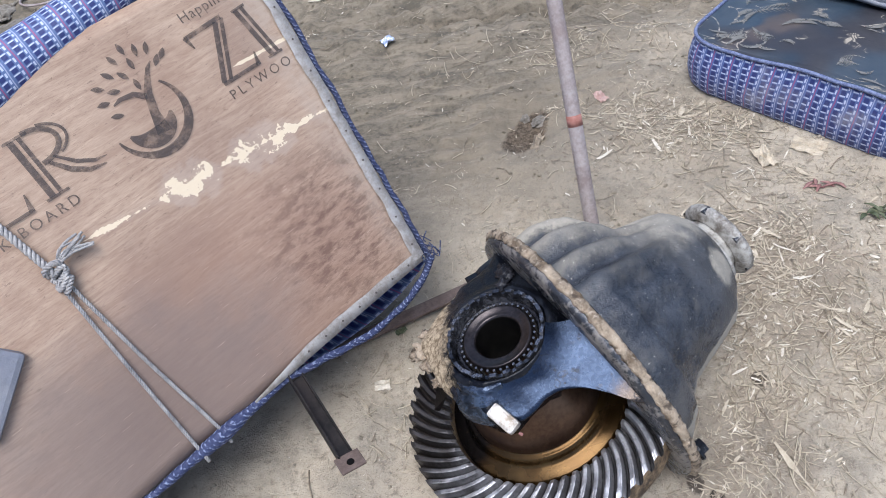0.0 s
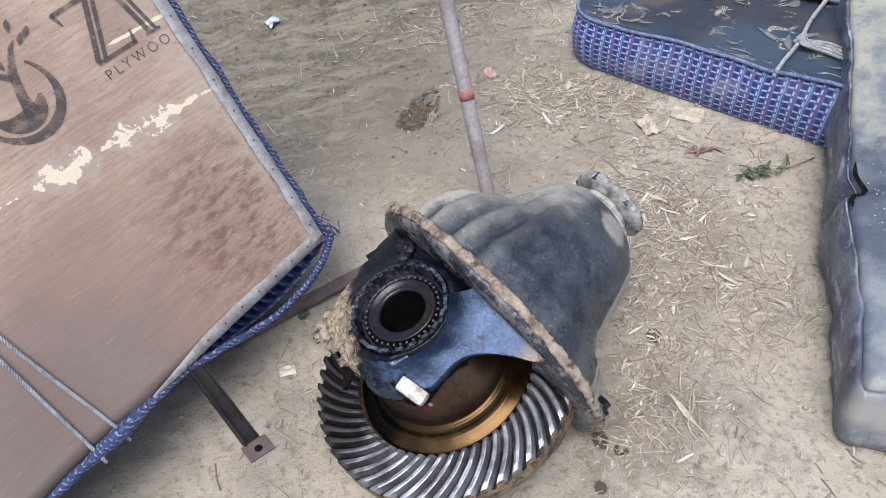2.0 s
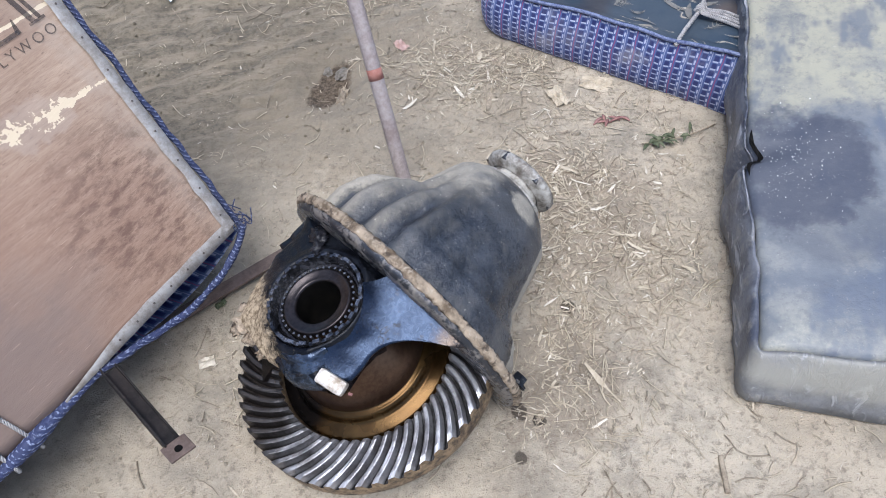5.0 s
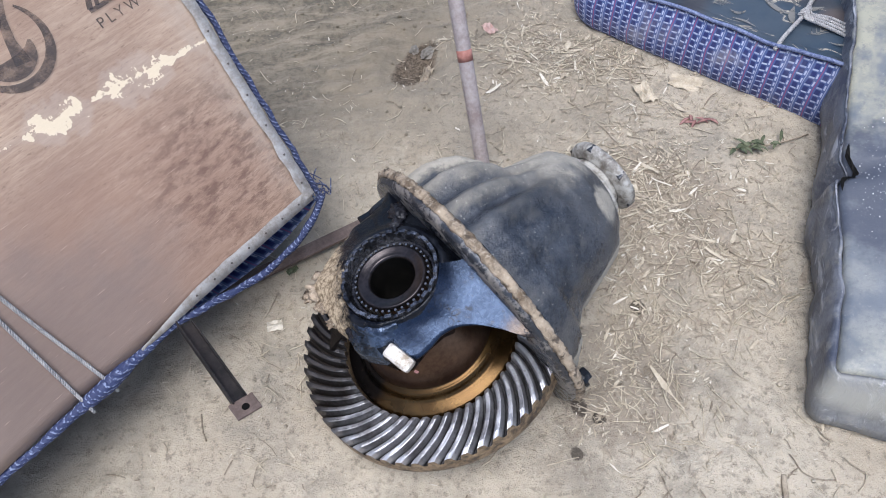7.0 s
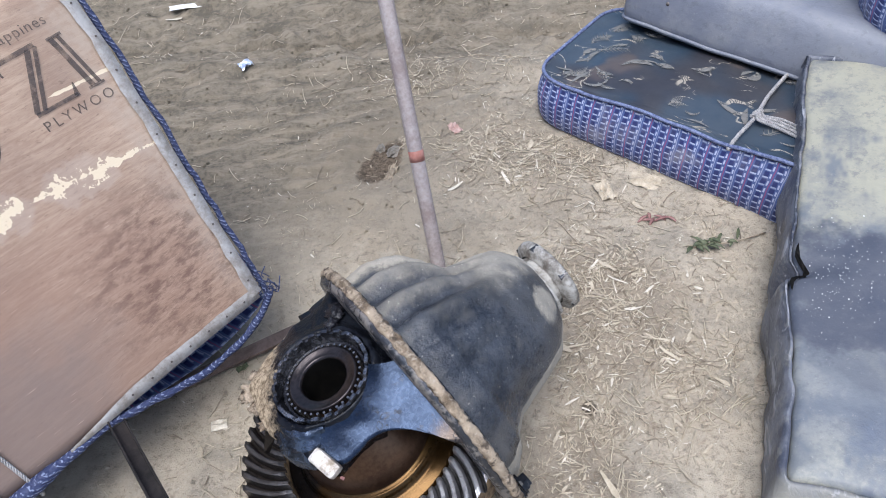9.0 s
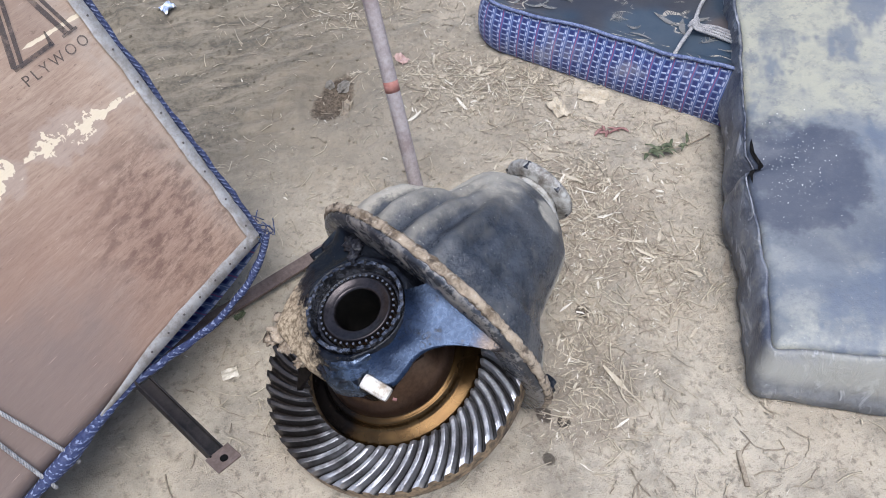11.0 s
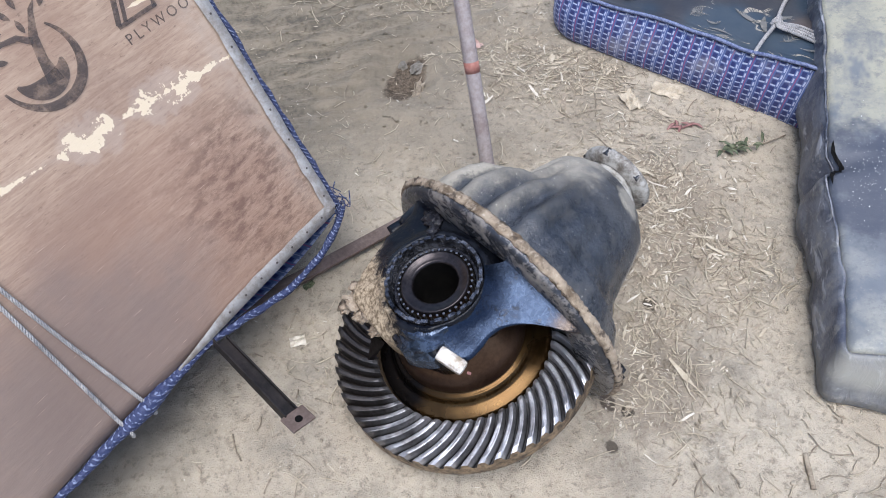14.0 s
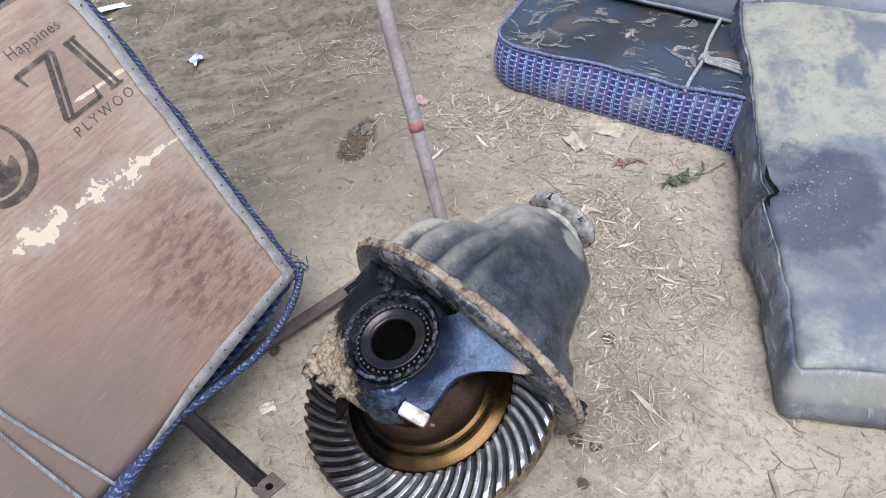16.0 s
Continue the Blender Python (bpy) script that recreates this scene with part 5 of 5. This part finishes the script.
    # leg of the cap down to the housing on the far side
    bm = bmesh.new()
    box(bm, (-0.02, 0.12, 0.07), (0.07, 0.05, 0.15), None, 0.012)
    part("cap_leg", bm, M_OIL, t)
    # locking ring with castle notches
    nt, sub2 = 22, 8
    pts = []
    for i in range(nt * sub2):
        a = 2 * math.pi * i / (nt * sub2)
        h = 0.176 if (i % sub2) < 5 else 0.1715
        for r, z in ((0.0705, 0.160), (0.0705, h), (0.0655, h), (0.064, 0.160), (0.0625, 0.156), (0.061, 0.14)):
            pts.append((r * math.cos(a), r * math.sin(a), z))
    ob = part("lock_ring", grid_mesh("lock_ring", pts, nt * sub2, 6, close_u=True, smooth=False), M_LOCK, t, "black castellated bearing ring")
    ob.location = (GP, 0, 0)
    ob = part("outer_race", lathe("outer_race", [(0.062, 0.145), (0.062, 0.158), (0.0585, 0.159), (0.0565, 0.150), (0.055, 0.14)], 72), M_BLACK_RING, t)
    ob.location = (GP, 0, 0)
    rl = bmesh.new()
    bmesh.ops.create_cone(rl, cap_ends=True, segments=8, radius1=0.0021, radius2=0.0019, depth=0.02)
    rl_me = bpy.data.meshes.new("roller")
    rl.to_mesh(rl_me)
    rl.free()
    for i in range(36):
        a = 2 * math.pi * i / 36
        part("roller", rl_me, M_ROLLER, t).matrix_basis = Matrix.Translation((GP + 0.0535 * math.cos(a), 0.0535 * math.sin(a), 0.1535))
    ob = part("inner_race", lathe("inner_race", [(0.0505, 0.14), (0.0505, 0.163), (0.0492, 0.1655), (0.0470, 0.166), (0.0450, 0.163), (0.0365, 0.1635), (0.0335, 0.162), (0.0325, 0.158)], 72), M_RACE, t, "brown-black bearing race")
    ob.location = (GP, 0, 0)
    # bore walls coloured near-black for the shade down the hole
    ob = part("bore", lathe("bore", [(0.0326, 0.160), (0.0318, 0.13), (0.031, 0.03), (0.0, 0.028)], 48), M_HOLE_SHADE, t)
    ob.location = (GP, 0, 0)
    # pale lock plate, blade and grease lumps
    bm = bmesh.new()
    box(bm, (-0.162, -0.093, 0.140), (0.021, 0.042, 0.022), Euler((radians(22), radians(-8), radians(8))).to_matrix(), 0.005)
    part("lock_plate", bm, M_PALE, t, "scraped pale metal lock plate")
    bm = bmesh.new()
    f = [bm.verts.new(v) for v in ((-0.200, 0.022, 0.105), (-0.203, 0.050, 0.105), (-0.232, 0.048, 0.062), (-0.226, 0.042, 0.060))]
    bm.faces.new(f)
    bmesh.ops.solidify(bm, geom=bm.faces[:], thickness=0.003)
    part("blade", bm, M_RACE, t)
    bm = bmesh.new()
    box(bm, (-0.157, -0.118, 0.126), (0.004, 0.006, 0.003), Euler((0.3, 0.2, 0.5)).to_matrix(), 0.001)
    part("red_chip", bm, M_REDLEAF, t, "small red chip")

    def lump(name, x, y, z, r, mat, label, flat=0.6):
        bm = bmesh.new()
        for q in bmesh.ops.create_icosphere(bm, subdivisions=3, radius=1.0)["verts"]:
            d = q.co.normalized()
            q.co = Vector((x, y, z)) + Vector((d.x, d.y, d.z * flat)) * r * (1 + 0.7 * fbm(d + Vector((x, y, z)) * 90, 1.5, 5))
        for f in bm.faces:
            f.smooth = True
        part(name, bm, mat, t, label)

    for x, y, z, r in ((-0.186, 0.098, 0.128, 0.015), (-0.172, 0.110, 0.136, 0.009), (-0.196, 0.075, 0.118, 0.012), (-0.199, 0.040, 0.120, 0.010), (-0.178, 0.082, 0.140, 0.009), (-0.19, 0.055, 0.136, 0.009), (-0.199, 0.112, 0.112, 0.012)):
        lump("mud_clod", x, y, z, r, M_CRUST, "tan dried mud clod", 0.5)
    for x, y, z, r in ((-0.03, 0.075, 0.168, 0.012), (-0.04, 0.06, 0.172, 0.010), (-0.022, 0.09, 0.16, 0.012), (-0.185, -0.02, 0.145, 0.012), (-0.178, -0.045, 0.145, 0.011), (-0.172, 0.0, 0.152, 0.009)):
        lump("grease_lump", x, y, z, r, M_BLACK_RING, "wet black grease")
    # pinion nose and driving flange
    ob = part("pinion_neck", lathe("pinion_neck", [(0.0, 0.240), (0.060, 0.244), (0.062, 0.252), (0.047, 0.256), (0.045, 0.268), (0.050, 0.274)], 48, axis="x"), M_YOKE, t)
    y = part("drive_flange", lathe("drive_flange", [(0.048, 0.266), (0.060, 0.270), (0.0655, 0.274), (0.0665, 0.282), (0.064, 0.287), (0.055, 0.289), (0.05, 0.284), (0.03, 0.283), (0.0, 0.283)], 64, axis="x"), M_YOKE, t, "dusty grey driving flange with dark bolt holes")
    hb = bmesh.new()
    bmesh.ops.create_cone(hb, cap_ends=True, segments=10, radius1=0.0062, radius2=0.0062, depth=0.0135, matrix=Matrix.Rotation(radians(90), 4, "Y"))
    hb_me = bpy.data.meshes.new("bolt_hole")
    hb.to_mesh(hb_me)
    hb.free()
    for i in range(6):
        a = radians(20 + 60 * i)
        part("bolt_hole", hb_me, M_FLANGE, y).location = (0.2785, 0.0605 * math.cos(a), 0.0605 * math.sin(a))
    return t


differential()


# ---- iron bars ----
def stake():
    t = thing("iron_stake", "rusty iron pipe with a red mark, driven slantwise into the earth", "stake")
    a, d = Vector((0.3486, 1.0137, -0.02)), Vector((-0.079, 0.516, 1.0))
    bm = bmesh.new()
    sweep(bm, [a + d * s for s in np.linspace(0, 1.05, 30)], 0.0138, 12)
    part("pipe", bm, M_RUST, t)
    bm = bmesh.new()
    sweep(bm, [a + d * s for s in (0.258, 0.276)], 0.0142, 12)
    part("red_mark", bm, M_RUST_RED, t, "faded red paint mark")


stake()
bm = bmesh.new()
bar_m = frame_of((-0.30, 0.842, 0.012), (0.94, 0.345, 0.015))
box(bm, (0.25, 0, 0), (0.50, 0.026, 0.007), None, 0.001)
bar = thing("flat_bar", "rusty flat iron bar lying on the earth under the backrest", "iron bar", bar_m)
part("bar", bm, M_BAR, bar)


# ---- litter ----
def ground_at(x, y):
    return ground_height(x, y)


def leaf_flake(bm, x, y, length, width, turn, rng, lift=0.0015):
    """A torn, curled dry flake."""
    c, s = math.cos(turn), math.sin(turn)
    curl, tilt, z0 = rng.uniform(0, 0.3), rng.uniform(-0.25, 0.25), ground_at(x, y) + lift
    rows = []
    for f in (-0.5, -0.2, 0.15, 0.5):
        wl, wr = rng.uniform(0.1, 1.0), rng.uniform(0.1, 1.0)
        if abs(f) == 0.5:
            wl, wr = wl * 0.5, wr * 0.5
        f += rng.uniform(-0.1, 0.1)
        rows.append([bm.verts.new((x + c * f * length - s * g * w * width, y + s * f * length + c * g * w * width,
                                   z0 + curl * length * (f * f) + abs(g) * width * 0.5 * curl + tilt * f * length * 0.4 + 0.15 * length * abs(tilt))) for g, w in ((-0.5, wl), (0.5, wr))])
    for a, b in zip(rows, rows[1:]):
        bm.faces.new((a[0], a[1], b[1], b[0]))


def litter():
    rng = random.Random(11)
    spots = [  # centre, spread, count, size
        (0.63, 0.98, 0.075, 0.10, 520, 1.0), (0.70, 0.92, 0.09, 0.13, 350, 0.7), (0.56, 0.70, 0.05, 0.09, 420, 0.8), (0.74, 0.76, 0.05, 0.05, 260, 1.0), (0.62, 1.36, 0.11, 0.06, 420, 1.1), (0.50, 1.46, 0.08, 0.06, 150, 1.1),
        (0.44, 1.72, 0.17, 0.045, 300, 0.8), (0.85, 1.22, 0.12, 0.10, 170, 0.9), (0.10, 1.30, 0.22, 0.25, 220, 0.55), (0.62, 0.42, 0.18, 0.14, 300, 0.55), (-0.06, 0.70, 0.10, 0.14, 220, 0.55),
        (0.10, 1.80, 0.6, 0.35, 300, 0.6), (0.55, 0.30, 0.3, 0.2, 240, 0.5), (0.46, 0.56, 0.05, 0.07, 250, 0.6), (1.0, 1.95, 0.3, 0.2, 350, 0.9), (-0.6, 2.3, 0.5, 0.25, 400, 1.0), (0.45, 1.1, 0.35, 0.3, 600, 0.5),
    ]
    pale, tan, brown = bmesh.new(), bmesh.new(), bmesh.new()
    for cx, cy, sx, sy, count, size in spots:
        drift = [(rng.gauss(cx, sx), rng.gauss(cy, sy)) for _ in range(max(6, count // 14))]
        for i in range(count * 2):
            x, y = rng.gauss(cx, sx), rng.gauss(cy, sy)
            if i % 5 < 3:
                dx, dy = rng.choice(drift)
                x, y = rng.gauss(dx, 0.022), rng.gauss(dy, 0.018)
            if math.hypot((x - 0.262) / 0.055, (y - 1.44) / 0.085) < 1:
                continue
            k = size * math.exp(rng.gauss(-0.72, 0.5))
            q = rng.random()
            leaf_flake(pale if q < 0.13 else tan if q < 0.64 else brown, x, y, 0.019 * k * rng.uniform(0.5, 1.5), 0.0062 * k * rng.uniform(0.3, 1.3), rng.uniform(0, 6.3), rng, rng.uniform(0.001, 0.004))
    for name, bm, mat, lab in (("dry_leaf_litter", pale, M_STRAW, "pale dry leaf scraps strewn on the earth"), ("tan_leaf_litter", tan, M_TAN, "tan dry leaf scraps strewn on the earth"),
                               ("brown_leaf_litter", brown, M_TWIG, "grey-brown leaf scraps strewn on the earth")):
        me = bpy.data.meshes.new(name)
        bm.to_mesh(me)
        bm.free()
        me.materials.append(mat)
        tagged(new(name, me), lab, "leaf litter", kind="stuff")
    pale, dark = bmesh.new(), bmesh.new()
    for cx, cy, sx, sy, count, size in spots:
        for _ in range(count // 2):
            x, y, a = rng.gauss(cx, sx), rng.gauss(cy, sy), rng.uniform(0, 6.3)
            L = max(0.6, size) * rng.choice((0.015, 0.02, 0.03, 0.045, 0.07)) * rng.uniform(0.7, 1.3)
            b = rng.uniform(-0.5, 0.5)
            line = [(x + math.cos(a + b * f) * L * f, y + math.sin(a + b * f) * L * f) for f in (-0.5, -0.17, 0.17, 0.5)]
            r = rng.uniform(0.0005, 0.0013)
            sweep(pale if rng.random() < 0.7 else dark, [(px, py, ground_at(px, py) + r + 0.0008 + rng.uniform(0, 0.002)) for px, py in line], r, 4)
    for name, bm, mat in (("straw_stalks", pale, M_TAN), ("twig_bits", dark, M_TWIG)):
        me = bpy.data.meshes.new(name)
        bm.to_mesh(me)
        bm.free()
        me.materials.append(mat)
        tagged(new(name, me), "thin dry stalks and twigs on the earth", "straw", kind="stuff")
    base = bmesh.new()
    bmesh.ops.create_icosphere(base, subdivisions=1, radius=1.0)
    bv, bf = [v.co.copy() for v in base.verts], [[v.index for v in f.verts] for f in base.faces]
    base.free()
    vs, fs = [], []
    for i in range(5200):
        x, y = rng.uniform(-0.6, 1.2), rng.uniform(0.12, 2.4)
        r = rng.choice((0.001, 0.0013, 0.0016, 0.002, 0.003, 0.005)) * rng.uniform(0.7, 1.2)
        if i % 3 == 0:
            x, y = rng.uniform(-0.7, 1.0), rng.uniform(1.5, 2.5)
            r = rng.choice((0.0015, 0.002, 0.003, 0.004)) * rng.uniform(0.6, 1.2)
        m = Matrix.Translation((x, y, ground_at(x, y) + r * 0.3)) @ Euler((rng.random() * 3, rng.random() * 3, 0)).to_matrix().to_4x4() @ Matrix.Diagonal((r, r * rng.uniform(0.6, 1), r * rng.uniform(0.5, 0.9), 1))
        k = len(vs)
        vs += [tuple(m @ v) for v in bv]
        fs += [[k + i for i in f] for f in bf]
    me = bpy.data.meshes.new("soil_crumbs")
    me.from_pydata(vs, [], fs)
    me.materials.append(M_GROUND)
    tagged(new("soil_crumbs", me), "small clods and grit lying on the earth", "grit", kind="stuff")


litter()


def scrap(name, label, category, x, y, build, turn=0.0, lift=0.0):
    t = thing(name, label, category, pose(x, y, ground_at(x, y) + lift, 0, 0, turn))
    build(t)
    return t


def crumpled(name, mat, w, l, h, seed):
    """A creased sheet."""
    def go(t):
        n = 9
        pts = []
        for i in range(n):
            for j in range(n):
                x, y = (i / (n - 1) - 0.5) * w, (j / (n - 1) - 0.5) * l
                e = 1 - 0.18 * abs(fbm((i, j, seed), 0.7, 2))
                pts.append((x * e, y * e, 0.003 + h * (0.5 + fbm((x / w * 2, y / l * 2, seed), 1.7, 3))))
        me = grid_mesh(name, pts, n, n, smooth=False)
        part(name, me, mat, t).modifiers.new("thick", "SOLIDIFY").thickness = 0.0008
    return go


def sprig(t):
    rng = random.Random(8)
    bm = bmesh.new()
    stem = spline([(0.10, 0.035, 0.004), (0.05, 0.0, 0.012), (0.0, -0.02, 0.012), (-0.045, -0.03, 0.006)], 5)
    sweep(bm, stem, 0.0016, 5)
    part("stem", bm, M_TWIG, t)
    for i, q in enumerate(stem[6:] + stem[9:]):
        bm = bmesh.new()
        a = rng.uniform(0, 6.3)
        L, w = rng.uniform(0.018, 0.036), rng.uniform(0.007, 0.012)
        c, s = math.cos(a), math.sin(a)
        rows = [[bm.verts.new((q.x + c * f * L - s * g * wd * w, q.y + s * f * L + c * g * wd * w, max(0.004, q.z + 0.006 * math.sin(3 * f) + abs(g) * 0.004))) for g in (-0.5, 0, 0.5)] for f, wd in ((0, 0.1), (0.3, 0.9), (0.65, 0.8), (1, 0.05))]
        for u, v in zip(rows, rows[1:]):
            for k in (0, 1):
                bm.faces.new((u[k], u[k + 1], v[k + 1], v[k]))
        part("leaf", bm, M_GREEN, t)


def red_leaves(t):
    rng = random.Random(3)
    for i in range(7):
        bm = bmesh.new()
        x, y, a = rng.uniform(-0.035, 0.035), rng.uniform(-0.018, 0.018), rng.uniform(0, 3.1)
        sweep(bm, spline([(x - 0.02 * math.cos(a), y - 0.012 * math.sin(a), 0.003), (x, y, 0.007), (x + 0.02 * math.cos(a), y + 0.01 * math.sin(a), 0.003)], 4), [0.001, 0.002, 0.003, 0.004, 0.004, 0.004, 0.003, 0.002, 0.001], 5, 0.35)
        part("leaf", bm, M_REDLEAF, t)


def stick(mat, pts, r, name="stick"):
    def go(t):
        bm = bmesh.new()
        sweep(bm, spline(pts, 5), r, 7)
        part(name, bm, mat, t)
    return go


def chunk(mat, size, seed):
    def go(t):
        bm = bmesh.new()
        for v in bmesh.ops.create_icosphere(bm, subdivisions=3, radius=0.5)["verts"]:
            d = v.co.normalized()
            k = 1 + 0.35 * fbm(d + Vector((seed, 0, 0)), 1.3, 3)
            v.co = Vector((d.x * size[0] * k, d.y * size[1] * k, max(-0.2, d.z) * size[2] * k)) * 0.5
        part("lump", bm, mat, t)
    return go


scrap("weed_sprig", "wilted green weed sprig lying on the earth", "weed", 0.905, 1.05, sprig, -20)
scrap("red_leaves", "shrivelled red-brown leaves lying on the earth", "leaves", 0.820, 1.126, red_leaves)
scrap("plastic_scrap", "faded pink plastic scrap half trodden in", "scrap", 0.453, 1.513, crumpled("sheet", M_PINK, 0.024, 0.042, 0.006, 2), 20)
scrap("paper_strip", "torn dirty white paper strip on the earth", "paper", 0.742, 0.175, crumpled("sheet", M_WHITE, 0.022, 0.12, 0.004, 5), 8)
scrap("red_stick", "faded red plastic stick with a dark tip", "stick", 0.81, 0.205, stick(M_PINK, [(-0.035, 0.05, 0.005), (0.0, 0.0, 0.006), (0.06, -0.075, 0.006)], 0.0035))
scrap("wood_splinter", "flat grey wood splinter on the earth", "splinter", 0.662, 0.378, stick(M_TWIG, [(-0.008, -0.025, 0.004), (0.0, 0.0, 0.005), (0.010, 0.03, 0.004)], 0.0045))
scrap("foil_scrap", "crumpled silver and blue foil scrap", "scrap", -0.045, 1.87, crumpled("sheet", M_FOIL, 0.035, 0.03, 0.014, 7), 30)
scrap("glass_scrap", "pale flat broken scrap on the earth", "scrap", -0.225, 2.24, crumpled("sheet", M_WHITE, 0.11, 0.028, 0.004, 9), 5)
scrap("dead_leaf", "curled brown dead leaf by the dark hollow", "leaf", 0.285, 1.40, crumpled("leaf", M_TWIG, 0.022, 0.06, 0.012, 12), -25)
scrap("pale_chip", "pale wood chip lying on the earth", "wood chip", -0.075, 0.809, crumpled("chip", M_STRAW, 0.028, 0.020, 0.004, 15))
scrap("dead_leaf", "dry grey leaf lying on the earth", "leaf", 0.83, 1.25, crumpled("leaf", M_TAN, 0.07, 0.045, 0.008, 18), -40)
scrap("dead_leaf", "large dry tan leaf lying on the earth", "leaf", 0.735, 1.235, crumpled("leaf", M_TAN, 0.035, 0.06, 0.010, 21), 10)
scrap("earth_clod", "crumbling brown clod beside the dark hollow", "clod", 0.302, 1.475, chunk(M_DEBRIS, (0.045, 0.03, 0.022), 41), 35)
scrap("earth_clod", "crumbling brown clod beside the dark hollow", "clod", 0.272, 1.495, chunk(M_DEBRIS, (0.03, 0.024, 0.016), 43), 80)
scrap("buff_stone", "rounded buff stone block behind the seats", "stone", 1.58, 1.80, chunk(M_STONE, (0.26, 0.16, 0.10), 3), -25)
scrap("wood_debris", "weathered dark wood chunk among rubbish", "debris", -1.22, 2.36, chunk(M_DEBRIS, (0.26, 0.09, 0.07), 5), 8)
scrap("wood_debris", "weathered dark wood chunk among rubbish", "debris", -1.05, 2.62, chunk(M_DEBRIS, (0.20, 0.07, 0.05), 9), -18)
scrap("earth_clod", "grey clod of earth among rubbish", "clod", -1.35, 2.60, chunk(M_STONE, (0.12, 0.10, 0.05), 13), 30)
scrap("wire_loop", "rusty loop of wire lying among rubbish", "wire", -1.20, 2.50, stick(M_RUST, [(0.09 * math.cos(a), 0.06 * math.sin(a), 0.01) for a in np.linspace(0, 6.0, 12)], 0.004, "wire"), 10)
rng = random.Random(31)
for k in range(10):
    x, y = rng.uniform(-1.5, -0.75), rng.uniform(2.35, 2.85)
    if k % 2:
        scrap("stick", "broken grey stick among rubbish", "stick", x, y, stick(M_DEBRIS, [(-0.09, 0, 0.008), (0.0, 0.012, 0.012), (0.08, -0.004, 0.008)], 0.006), rng.uniform(-40, 40))
    else:
        scrap("earth_clod", "dark clod of earth among rubbish", "clod", x, y, chunk(M_DEBRIS, (rng.uniform(0.05, 0.12), rng.uniform(0.04, 0.08), 0.04), k), rng.uniform(0, 90))
scrap("green_leaf", "small green leaf lying on the earth", "leaf", -0.038, 0.919, crumpled("leaf", M_GREEN, 0.022, 0.012, 0.006, 33), 30)
